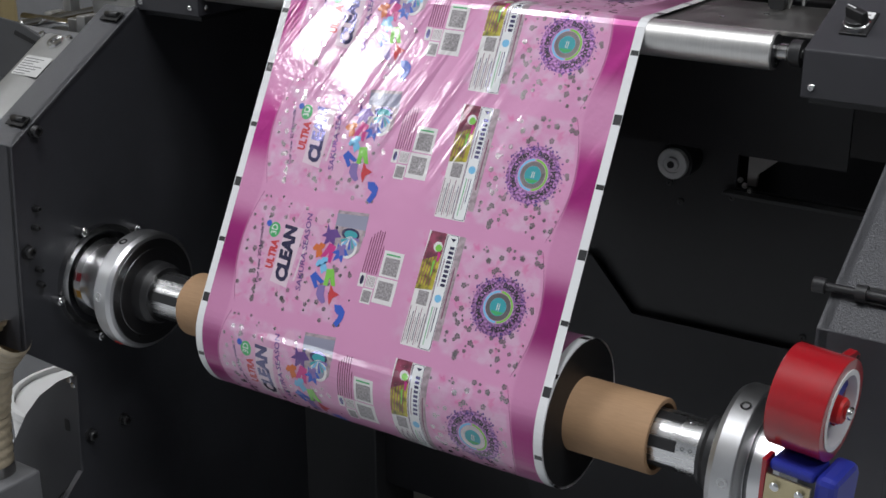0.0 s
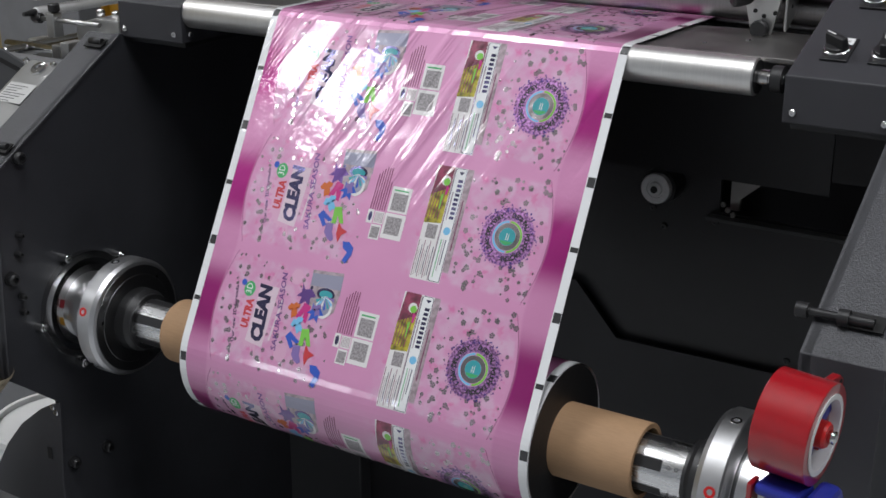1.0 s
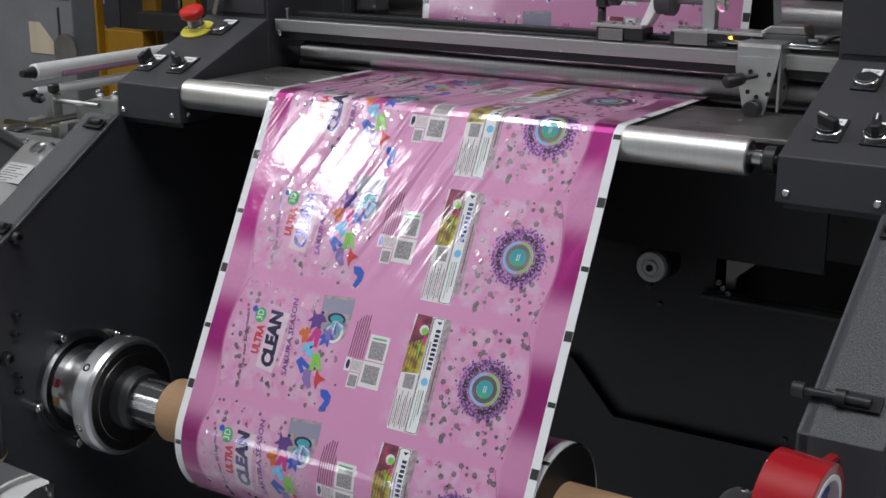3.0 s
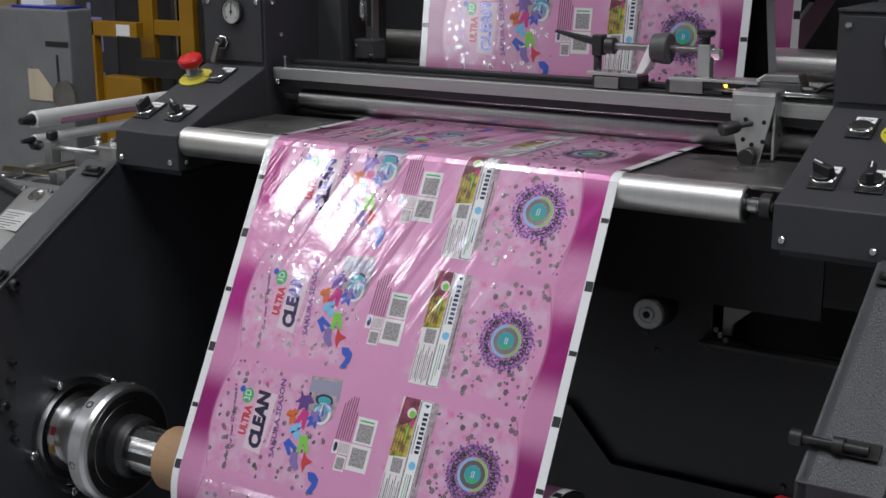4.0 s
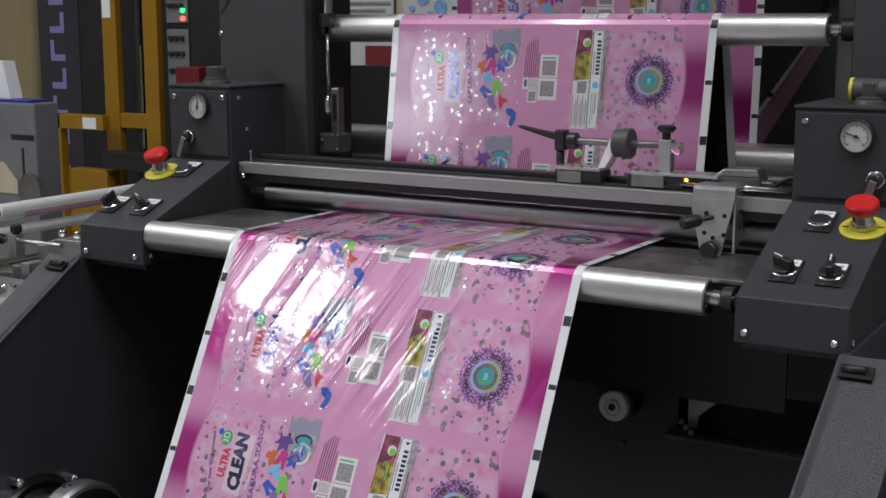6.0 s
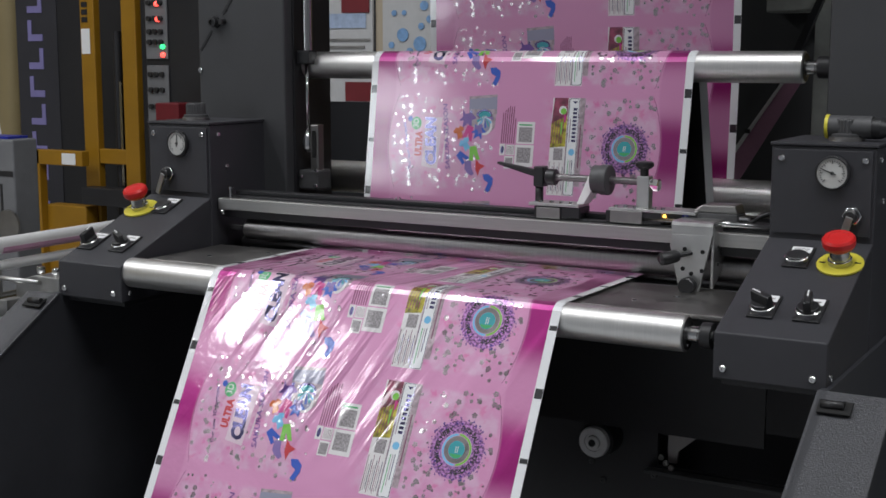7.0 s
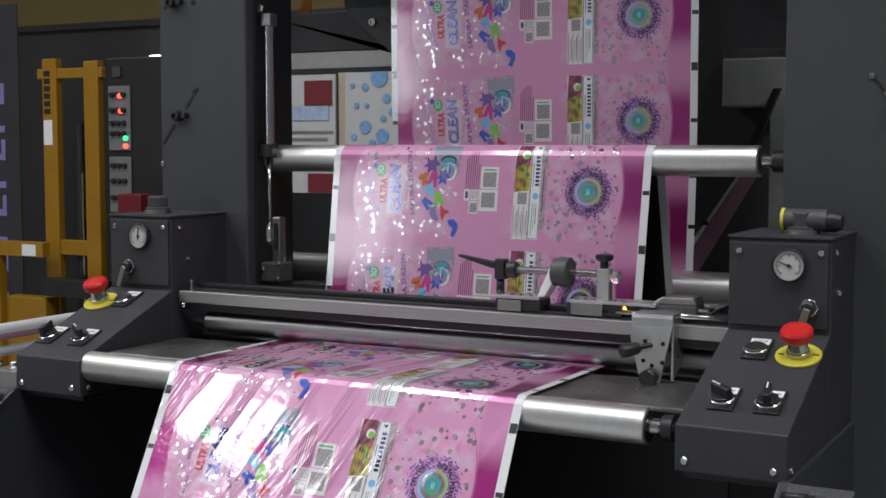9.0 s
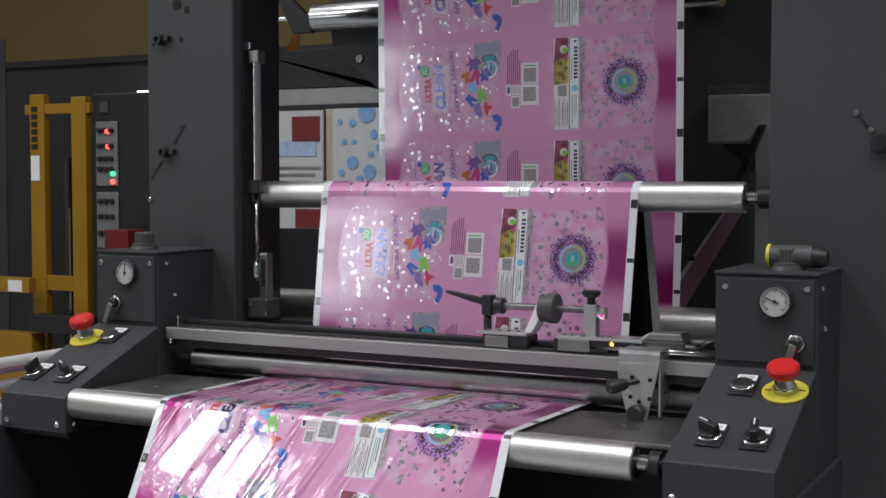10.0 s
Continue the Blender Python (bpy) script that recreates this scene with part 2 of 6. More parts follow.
def film_material(name, colour, metal=0.0, rough=0.4, coat=1.0, speck=0.0, speck_scale=500.0):
    m = bpy.data.materials.new(name)
    m.use_nodes = True
    nt = m.node_tree
    b = nt.nodes["Principled BSDF"]
    b.inputs["Base Color"].default_value = (*colour, 1)
    b.inputs["Metallic"].default_value, b.inputs["Roughness"].default_value = metal, rough
    b.inputs["Coat Weight"].default_value, b.inputs["Coat Roughness"].default_value, b.inputs["Coat IOR"].default_value = coat, 0.085, 1.55
    r = nt.nodes.new("ShaderNodeGroup")
    r.node_tree = RELIEF
    nt.links.new(r.outputs[0], b.inputs["Coat Normal"])
    nt.links.new(r.outputs[0], b.inputs["Normal"])
    if speck:
        uv = nt.nodes.new("ShaderNodeUVMap")
        vor = nt.nodes.new("ShaderNodeTexNoise")
        vor.inputs["Scale"].default_value, vor.inputs["Detail"].default_value = speck_scale, 3
        nt.links.new(uv.outputs[0], vor.inputs["Vector"])
        mr = nt.nodes.new("ShaderNodeMapRange")
        mr.inputs["From Min"].default_value, mr.inputs["From Max"].default_value = 0.35, 0.65
        mr.inputs["To Min"].default_value, mr.inputs["To Max"].default_value = 1 - speck, 1 + speck
        nt.links.new(vor.outputs["Fac"], mr.inputs["Value"])
        sc = nt.nodes.new("ShaderNodeVectorMath")
        sc.operation = "SCALE"
        sc.inputs[0].default_value = colour
        nt.links.new(mr.outputs[0], sc.inputs["Scale"])
        nt.links.new(sc.outputs[0], b.inputs["Base Color"])
    return m


PERIOD = 0.1566


def pink_film():
    """Pink film: deep magenta along both edges, paler blush clouds inside the pouch fields."""
    m = film_material("pink_film", (0.62, 0.22, 0.42), metal=0.15, rough=0.38)
    nt = m.node_tree
    b = nt.nodes["Principled BSDF"]
    uv = nt.nodes.new("ShaderNodeUVMap")
    sep = nt.nodes.new("ShaderNodeSeparateXYZ")
    nt.links.new(uv.outputs[0], sep.inputs[0])

    def op(kind, a, c=None):
        o = nt.nodes.new("ShaderNodeMath")
        o.operation = kind
        for i, val in enumerate((a, c)):
            if val is None:
                continue
            if isinstance(val, (int, float)):
                o.inputs[i].default_value = val
            else:
                nt.links.new(val, o.inputs[i])
        return o.outputs[0]

    def span(val, lo, hi):
        r = nt.nodes.new("ShaderNodeMapRange")
        r.interpolation_type = "SMOOTHSTEP"
        nt.links.new(val, r.inputs["Value"])
        r.inputs["From Min"].default_value, r.inputs["From Max"].default_value = lo, hi
        return r.outputs[0]

    au = op("ABSOLUTE", sep.outputs[0])
    wave = op("COSINE", op("MULTIPLY", sep.outputs[1], 2 * math.pi / PERIOD))
    bulge = op("ADD", au, op("MULTIPLY", op("SUBTRACT", 1.0, wave), 0.004))
    edge = op("MULTIPLY", span(bulge, 0.2185, 0.2235), op("ADD", 0.16, op("MULTIPLY", span(wave, -0.9, 0.8), 0.84)))
    noise_tex = nt.nodes.new("ShaderNodeTexNoise")
    noise_tex.inputs["Scale"].default_value, noise_tex.inputs["Detail"].default_value = 45, 3
    nt.links.new(uv.outputs[0], noise_tex.inputs["Vector"])
    field = op("MULTIPLY", span(au, 0.03, 0.06), op("SUBTRACT", 1.0, span(bulge, 0.214, 0.2185)))
    field = op("MULTIPLY", field, span(wave, -0.97, -0.86))
    cloud = op("MULTIPLY", field, span(noise_tex.outputs["Fac"], 0.38, 0.66))
    n2 = nt.nodes.new("ShaderNodeTexNoise")
    n2.inputs["Scale"].default_value, n2.inputs["Detail"].default_value = 70, 2
    mp = nt.nodes.new("ShaderNodeMapping")
    mp.inputs["Location"].default_value = (3, 5, 0)
    nt.links.new(uv.outputs[0], mp.inputs[0])
    nt.links.new(mp.outputs[0], n2.inputs["Vector"])
    rose = op("MULTIPLY", field, op("MULTIPLY", span(n2.outputs["Fac"], 0.55, 0.74), 0.55))

    def mix(fac, a, c):
        o = nt.nodes.new("ShaderNodeMix")
        o.data_type = "RGBA"
        nt.links.new(fac, o.inputs["Factor"])
        if isinstance(a, tuple):
            o.inputs["A"].default_value = (*a, 1)
        else:
            nt.links.new(a, o.inputs["A"])
        o.inputs["B"].default_value = (*c, 1)
        return o.outputs["Result"]

    c = mix(cloud, (0.60, 0.265, 0.455), (0.60, 0.37, 0.52))
    c = mix(rose, c, (0.62, 0.10, 0.30))
    c = mix(edge, c, (0.33, 0.02, 0.18))
    nt.links.new(c, b.inputs["Base Color"])
    nt.links.new(op("ADD", 0.15, op("MULTIPLY", edge, 0.6)), b.inputs["Metallic"])
    return m


INKS = [
    pink_film(),
    film_material("margin_white", (0.72, 0.73, 0.74)),
    film_material("mark_black", (0.018, 0.018, 0.02)),
    film_material("ink_red", (0.5, 0.03, 0.04)),
    film_material("ink_navy", (0.13, 0.12, 0.25), metal=0.9, rough=0.18),
    film_material("ink_green", (0.05, 0.36, 0.12)),
    film_material("ink_blue", (0.02, 0.08, 0.45)),
    film_material("ink_washer", (0.27, 0.27, 0.36), metal=0.3),
    film_material("ink_teal", (0.03, 0.30, 0.34)),
    film_material("ink_purple", (0.13, 0.06, 0.25), metal=0.5, rough=0.3),
    film_material("ink_orange", (0.55, 0.12, 0.02)),
    film_material("ink_magenta", (0.5, 0.02, 0.2)),
    film_material("ink_sky", (0.16, 0.45, 0.7)),
    film_material("ink_lime", (0.18, 0.5, 0.06)),
    film_material("ink_violet", (0.2, 0.13, 0.36)),
    film_material("ink_plum_lines", (0.17, 0.03, 0.09)),
    film_material("label_white", (0.68, 0.66, 0.66)),
    film_material("code_grey", (0.27, 0.25, 0.26), speck=0.35, speck_scale=420),
    film_material("photo_olive", (0.30, 0.26, 0.02), speck=0.65, speck_scale=110),
    film_material("foil_grey", (0.58, 0.54, 0.55), metal=1.0, rough=0.19, coat=0.3),
    film_material("lace_purple", (0.36, 0.17, 0.38), metal=0.75, rough=0.36, speck=0.75, speck_scale=330),
    film_material("band_grey", (0.36, 0.29, 0.32), metal=0.3, speck=0.25, speck_scale=150),
    film_material("photo_wine", (0.20, 0.03, 0.07), speck=0.5, speck_scale=90),
    film_material("halo_pale", (0.64, 0.50, 0.58), metal=0.1),
    film_material("ray_pale", (0.62, 0.35, 0.50), metal=0.15),
    film_material("lace_deep", (0.05, 0.03, 0.22), metal=0.3),
    film_material("black_backing", (0.012, 0.012, 0.013)),
]
(PINK, WHITE, BLACK, RED, NAVY, GREEN, BLUE, WASHER, TEAL, PURPLE, ORANGE, MAGENTA, SKY, LIME, VIOLET, LINES, LABEL, CODE, OLIVE, FOIL, LACE, BAND, WINE, HALO, RAY, LACE_DEEP, BACKING) = range(27)

ART = []  # (layer, ink, convex outline in metres across and along the web)


def art_poly(pts, ink, layer):
    ART.append((layer, ink, [tuple(p) for p in pts]))


def art_rect(u0, u1, v0, v1, ink, layer):
    art_poly([(u0, v0), (u1, v0), (u1, v1), (u0, v1)], ink, layer)


def art_disc(u, v, r, ink, layer, n=24, ru=None):
    art_poly([(u + (ru or r) * math.cos(2 * math.pi * i / n), v + r * math.sin(2 * math.pi * i / n)) for i in range(n)], ink, layer)


def art_ring(u, v, r0, r1, ink, layer, a0=0.0, a1=360.0, n=36):
    for i in range(n):
        a, c = radians(a0 + (a1 - a0) * i / n), radians(a0 + (a1 - a0) * (i + 1) / n)
        art_poly([(u + r0 * math.cos(a), v + r0 * math.sin(a)), (u + r1 * math.cos(a), v + r1 * math.sin(a)),
                  (u + r1 * math.cos(c), v + r1 * math.sin(c)), (u + r0 * math.cos(c), v + r0 * math.sin(c))], ink, layer)


def art_line(pts, w, ink, layer):
    for (a, b), (c, d) in zip(pts, pts[1:]):
        k = math.hypot(c - a, d - b)
        nx, ny = -(d - b) / k * w / 2, (c - a) / k * w / 2
        art_poly([(a + nx, b + ny), (c + nx, d + ny), (c - nx, d - ny), (a - nx, b - ny)], ink, layer)


def text_triangles(body, bold=0.0):
    """Triangles of a word in the built-in font, and its width and height."""
    cu = bpy.data.curves.new("word", "FONT")
    cu.body, cu.size, cu.resolution_u, cu.offset = body, 1.0, 2, bold
    ob = new("word", cu)
    me = bpy.data.meshes.new_from_object(ob.evaluated_get(bpy.context.evaluated_depsgraph_get()))
    me.calc_loop_triangles()
    tris = [[tuple(me.vertices[i].co[:2]) for i in t.vertices] for t in me.loop_triangles]
    bpy.data.objects.remove(ob)
    bpy.data.curves.remove(cu)
    bpy.data.meshes.remove(me)
    xs = [p[0] for t in tris for p in t]
    ys = [p[1] for t in tris for p in t]
    x0, y0 = min(xs), min(ys)
    return [[(p[0] - x0, p[1] - y0) for p in t] for t in tris], max(xs) - x0, max(ys) - y0


def art_word(body, u, v, length, cap, turn, ink, layer, bold=0.0, lean=0.0):
    """A word from (u, v) along the turn, in degrees from the web's width, drawn to a length and a capital height."""
    tris, w, h = text_triangles(body, bold)
    c, s = math.cos(radians(turn)), math.sin(radians(turn))
    for t in tris:
        pts = [((x + lean * y) / w * length, y / h * cap) for x, y in t]
        art_poly([(u + x * c - y * s, v + x * s + y * c) for x, y in pts], ink, layer)


def art_letter(body, u, v, cap, turn, ink, layer):
    tris, w, h = text_triangles(body, 0.05)
    c, s, k = math.cos(radians(turn)), math.sin(radians(turn)), cap / h
    for t in tris:
        art_poly([(u + (x - w / 2) * k * c - y * k * s, v + (x - w / 2) * k * s + y * k * c) for x, y in t], ink, layer)


def draw_art():
    rnd = random.Random(5)
    # white margins with register marks
    for side in (-1, 1):
        lo, hi = sorted((side * 0.2478, side * 0.259))
        art_rect(lo, hi, -PERIOD / 2, PERIOD / 2, WHITE, 1)
        for v in (0.0, PERIOD / 2 - 0.003, -PERIOD / 2 + 0.003):
            art_rect(lo + 0.0012, hi - 0.0003, v - 0.003, v + 0.003, BLACK, 2)
    # field outlines
    for side in (-1, 1):
        art_line([(side * (0.2205 - 0.0152 * (i / 8) ** 2), 0.0725 * i / 8) for i in range(-8, 9)], 0.0005, LINES, 2)
    # foil flowers strewn over both fields
    for lo, hi, count in ((-0.212, -0.125, 74), (-0.115, -0.03, 44), (0.106, 0.213, 105)):
        for _ in range(count):
            u, v, r = rnd.uniform(lo, hi), rnd.uniform(-0.071, 0.071), rnd.choice((0.0011, 0.0015, 0.0019, 0.0023, 0.0027))
            if math.hypot(u - 0.168, v) < 0.034 or (-0.185 < u < -0.13 and abs(v) < 0.035):
                continue
            a0 = rnd.uniform(0, 6.28)
            for k in range(5):
                a = a0 + k * 2 * math.pi / 5
                cu_, cv_ = u + 0.9 * r * math.cos(a), v + 0.9 * r * math.sin(a)
                art_poly([(cu_ + 0.53 * r * k2 * math.cos(a + q), cv_ + 0.53 * r * k2 * math.sin(a + q)) for q, k2 in ((0, 0.72), (0.75, 1.1), (1.9, 0.95), (3.14, 1.2), (4.4, 0.95), (5.53, 1.1))], FOIL, 2 + 0.03 * k)
            art_disc(u, v, 0.34 * r, FOIL, 2.2, 5)
    # product name
    for k in range(26):
        a, far = 2 * math.pi * k / 26 + rnd.uniform(-0.06, 0.06), rnd.uniform(0.6, 1.0)
        art_poly([(-0.152 + 0.018 * math.cos(a + 0.16), 0.034 * math.sin(a + 0.16)), (-0.152 + 0.046 * far * math.cos(a), 0.066 * far * math.sin(a)), (-0.152 + 0.018 * math.cos(a - 0.16), 0.034 * math.sin(a - 0.16))], RAY, 2.2 + 0.03 * k)
    art_disc(-0.152, 0.0, 0.044, RAY, 3.2, 24, 0.026)
    art_poly([(-0.159, -0.037), (-0.131, -0.041), (-0.1275, 0.037), (-0.156, 0.037)], HALO, 3.4)
    art_poly([(-0.1245, -0.030), (-0.1215, -0.030), (-0.1165, 0.024), (-0.1195, 0.024)], HALO, 3.5)
    art_word("ULTRA", -0.1600, -0.0225, 0.038, 0.0125, 91, RED, 5, 0.055, 0.12)
    art_word("CLEAN", -0.1325, -0.0355, 0.072, 0.0205, 94, NAVY, 5, 0.062, 0.14)
    art_disc(-0.1725, 0.0275, 0.0100, GREEN, 4, 20, 0.0088)
    art_word("3D", -0.1685, 0.0215, 0.013, 0.0095, 90, WHITE, 5)
    art_disc(-0.1835, 0.034, 0.0042, BLUE, 5)
    art_word("SAKURA SEASON", -0.1085, -0.040, 0.098, 0.0078, 97, PURPLE, 5, 0.012, 0.1)
    art_word("Our new 3D formula", -0.176, -0.043, 0.073, 0.0052, 102, NAVY, 5, 0.008)
    # washer with clothes leaping out of it
    art_poly([(-0.0836, 0.0692), (-0.0373, 0.0729), (-0.0356, 0.0439), (-0.0822, 0.0462)], WASHER, 4)
    art_poly([(-0.0836, 0.0692), (-0.0373, 0.0729), (-0.0371, 0.0690), (-0.0834, 0.0652)], BAND, 5)
    art_poly([(-0.0825, 0.0500), (-0.0362, 0.0512), (-0.0380, 0.0240), (-0.0440, 0.0180), (-0.0760, 0.0230), (-0.0818, 0.0330)], BAND, 4.4)
    art_disc(-0.0565, 0.0430, 0.0075, NAVY, 5, 22, 0.0135)
    art_disc(-0.0560, 0.0425, 0.0052, TEAL, 5.2, 20, 0.0100)
    art_disc(-0.0545, 0.0265, 0.0140, LABEL, 5.3, 26, 0.0125)
    art_disc(-0.0550, 0.0270, 0.0108, WASHER, 5.5, 24, 0.0094)
    art_disc(-0.0790, 0.0470, 0.0022, NAVY, 5.4, 12)
    for k in range(7):
        a = radians(200 + 24 * k)
        art_poly([(-0.0555, 0.0400), (-0.0555 + 0.0145 * math.cos(a), 0.0400 + 0.017 * math.sin(a)), (-0.0555 + 0.0135 * math.cos(a + 0.26), 0.0400 + 0.0165 * math.sin(a + 0.26))], (TEAL, SKY, LABEL, BLUE, TEAL, SKY, VIOLET)[k], 5.7 + 0.05 * k)

    level = [6.2]

    def garment(u, v, size, turn, ink, outline):
        """A leaping piece of clothing: an outline round its middle, in units of its size."""
        level[0] += 0.12
        c, s_ = math.cos(radians(turn)), math.sin(radians(turn))
        ring = [(u + 0.88 * size * (x * c - y * s_), v + 0.88 * size * (x * s_ + y * c)) for x, y in outline]
        for p, q in zip(ring, ring[1:] + ring[:1]):
            art_poly([(u, v), p, q], ink, level[0])

    shirt = ((-0.35, 1.0), (0.0, 0.75), (0.35, 1.0), (1.0, 0.55), (0.78, 0.15), (0.42, 0.35), (0.50, -1.0), (-0.1, -0.82), (-0.55, -1.0), (-0.42, 0.35), (-0.8, 0.1), (-1.0, 0.5))
    scarf = ((-1.0, 0.7), (-0.45, 0.45), (0.1, 0.95), (0.95, 0.75), (0.55, 0.30), (1.0, -0.35), (0.35, -0.25), (0.05, -1.0), (-0.25, -0.25), (-0.75, -0.55), (-0.55, 0.05))
    trousers = ((-0.5, 1.0), (0.5, 1.0), (0.62, 0.2), (0.85, -1.0), (0.30, -0.9), (0.02, 0.15), (-0.25, -0.95), (-0.8, -0.85), (-0.60, 0.2))
    sock = ((-0.45, 1.0), (0.45, 1.0), (0.50, 0.0), (0.85, -0.75), (0.45, -1.0), (-0.15, -0.60), (-0.55, -0.05))
    garment(-0.0860, 0.0345, 0.0160, -30, PURPLE, scarf)
    garment(-0.0965, 0.0150, 0.0110, 20, ORANGE, shirt)
    garment(-0.0810, 0.0150, 0.0125, -15, MAGENTA, trousers)
    garment(-0.0660, 0.0160, 0.0135, -35, BLUE, scarf)
    garment(-0.0630, 0.0215, 0.0085, 20, VIOLET, shirt)
    garment(-0.0850, -0.0020, 0.0115, 35, SKY, shirt)
    garment(-0.0700, -0.0150, 0.0125, 12, LIME, trousers)
    garment(-0.0890, -0.0215, 0.0110, 50, BLUE, trousers)
    garment(-0.0775, -0.0375, 0.0130, 5, VIOLET, sock)
    garment(-0.0600, -0.0360, 0.0135, -18, RED, ((-0.8, 0.95), (-0.1, 0.55), (0.75, 0.55), (0.25, -0.15), (0.30, -1.0), (-0.35, -0.3)))
    garment(-0.0420, -0.0575, 0.0155, -10, BLUE, ((-0.9, 0.75), (-0.2, 0.95), (0.45, 0.6), (0.55, -0.1), (0.25, -1.0), (-0.2, -0.85), (0.0, 0.1), (-0.6, 0.2)))
    for uu, vv, ru, rv in ((-0.1010, -0.0400, 0.010, 0.012), (-0.1050, 0.0560, 0.009, 0.010)):
        art_disc(uu, vv, rv, RAY, 2.1, 18, ru)
    # ingredient lines and white panels
    for i in range(7):
        u = -0.0255 + i * 0.0034
        art_line([(u, 0.0015 + 0.0001 * i), (u + 0.001, (0.046, 0.050, 0.053, 0.056, 0.055, 0.056, 0.038)[i])], 0.0013, LINES, 4)
    for u0, u1, v0, v1 in ((-0.0010, 0.0275, 0.0020, 0.0340), (-0.0020, 0.0280, -0.0310, 0.0005), (-0.0185, -0.0035, -0.0350, -0.0165), (-0.0170, -0.0030, -0.0150, 0.0000), (-0.0275, -0.0185, -0.0160, 0.0010)):
        art_rect(u0, u1, v0, v1, LABEL, 4)
    art_rect(0.0025, 0.0240, 0.0045, 0.0260, CODE, 5)
    art_rect(0.0015, 0.0235, -0.0255, -0.0035, CODE, 5)
    art_rect(-0.0170, -0.0050, -0.0330, -0.0190, CODE, 5)
    art_rect(0.0025, 0.0230, 0.0285, 0.0305, GREEN, 5)
    art_disc(-0.0230, -0.0075, 0.0060, NAVY, 5, 14, 0.0028)
    for i in range(6):
        art_rect(-0.0158 + i * 0.0021, -0.0148 + i * 0.0021, -0.0135, -0.0015, BAND, 5)
    # long panel with picture, notes and white bar
    art_rect(0.0535, 0.0955, -0.0700, 0.0695, LABEL, 3)
    art_poly([(0.0535, -0.002), (0.0775, 0.0005), (0.0775, 0.0440), (0.0535, 0.0330)], OLIVE, 4)
    art_poly([(0.0535, 0.0330), (0.0775, 0.0440), (0.0775, 0.0695), (0.0560, 0.0695)], WINE, 4)
    for i in range(5):
        art_line([(0.0545 + i * 0.004, 0.004), (0.0570 + i * 0.0042, 0.034 + 0.004 * i)], 0.0011, WINE, 5)
    art_disc(0.0700, 0.0520, 0.0062, LABEL, 5)
    art_disc(0.0712, 0.0505, 0.0045, LIME, 6)
    art_poly([(0.0720, 0.047), (0.0765, 0.044), (0.0750, 0.034), (0.0725, 0.036)], MAGENTA, 6)
    art_poly([(0.0680, 0.034), (0.0710, 0.036), (0.0705, 0.018), (0.0690, 0.016)], LIME, 6)
    art_rect(0.0600, 0.0745, -0.0195, -0.0025, CODE, 5)
    for i in range(9):
        art_rect(0.0545 + i * 0.0026, 0.0554 + i * 0.0026, -0.0675 + 0.002 * (i % 3), -0.0225 - 0.006 * ((i * 2) % 3), (LINES, BAND, NAVY)[i % 3], 5)
    art_rect(0.0780, 0.0798, -0.0690, 0.0680, BAND, 4)
    art_poly([(0.0812, -0.0690), (0.0932, -0.0690), (0.0950, -0.0670), (0.0950, 0.0665), (0.0932, 0.0690), (0.0812, 0.0690), (0.0796, 0.0665), (0.0796, -0.0670)], NAVY, 5)
    art_poly([(0.0816, -0.0684), (0.0928, -0.0684), (0.0944, -0.0666), (0.0944, 0.0660), (0.0928, 0.0684), (0.0816, 0.0684), (0.0802, 0.0660), (0.0802, -0.0666)], WHITE, 6)
    for i in range(9):
        v = 0.0555 - i * 0.0056
        art_rect(0.0862, 0.0925, v - 0.0036, v, NAVY, 7)
    art_poly([(0.0845, 0.0650), (0.0925, 0.0650), (0.0885, 0.0610)], NAVY, 7)
    art_disc(0.0880, -0.0075, 0.0048, SKY, 7)
    art_rect(0.0822, 0.0838, 0.0060, 0.0400, BAND, 7)
    for i in range(3):
        art_rect(0.0835 + i * 0.003, 0.0846 + i * 0.003, -0.0640 + 0.008 * i, -0.0180, (GREEN, BAND, NAVY)[i], 7)
    art_rect(0.0957, 0.1040, -0.0560, 0.0695, BAND, 3)
    art_rect(0.0985, 0.1000, -0.0300, 0.0320, LINES, 4)
    # round seal
    cu_, cv_ = 0.168, 0.0
    art_disc(cu_, cv_, 0.0345, LACE, 4, 40)
    for i in range(48):
        a = i * 2 * math.pi / 48
        for _ in range(6):
            rr, b, q0 = rnd.uniform(0.0200, 0.0385), a + rnd.uniform(-0.07, 0.07), rnd.uniform(0, 6)
            s = rnd.choice((0.0006, 0.0009, 0.0013)) * (0.7 if rr < 0.028 else 1.0)
            art_poly([(cu_ + rr * math.cos(b) + s * math.cos(q + q0), cv_ + rr * math.sin(b) + s * math.sin(q + q0)) for q in (0, 1.3, 2.5, 3.9, 5.0)], (PURPLE, PURPLE, LACE_DEEP)[rnd.randrange(3)], 4.2)
    ring_text = "DIGITAL POUCH FACTORY \u2022 1 DAY DELIVERY \u2022 "
    for i, ch in enumerate(ring_text):
        if ch.strip():
            a = 84 - 360 * i / len(ring_text)
            art_letter(ch, cu_ + 0.0228 * math.cos(radians(a)), cv_ + 0.0228 * math.sin(radians(a)), 0.0060 if ch != "\u2022" else 0.0015, a - 90, BLACK, 6)
    art_disc(cu_, cv_, 0.0203, VIOLET, 6, 36)
    art_disc(cu_, cv_, 0.0198, PINK, 7, 36)
    art_ring(cu_, cv_, 0.0165, 0.0190, SKY, 8, 95, 275)
    art_ring(cu_, cv_, 0.0165, 0.0190, LIME, 8, -80, 90)
    art_ring(cu_, cv_, 0.0108, 0.0160, FOIL, 8)
    art_disc(cu_, cv_, 0.0106, TEAL, 9, 28)
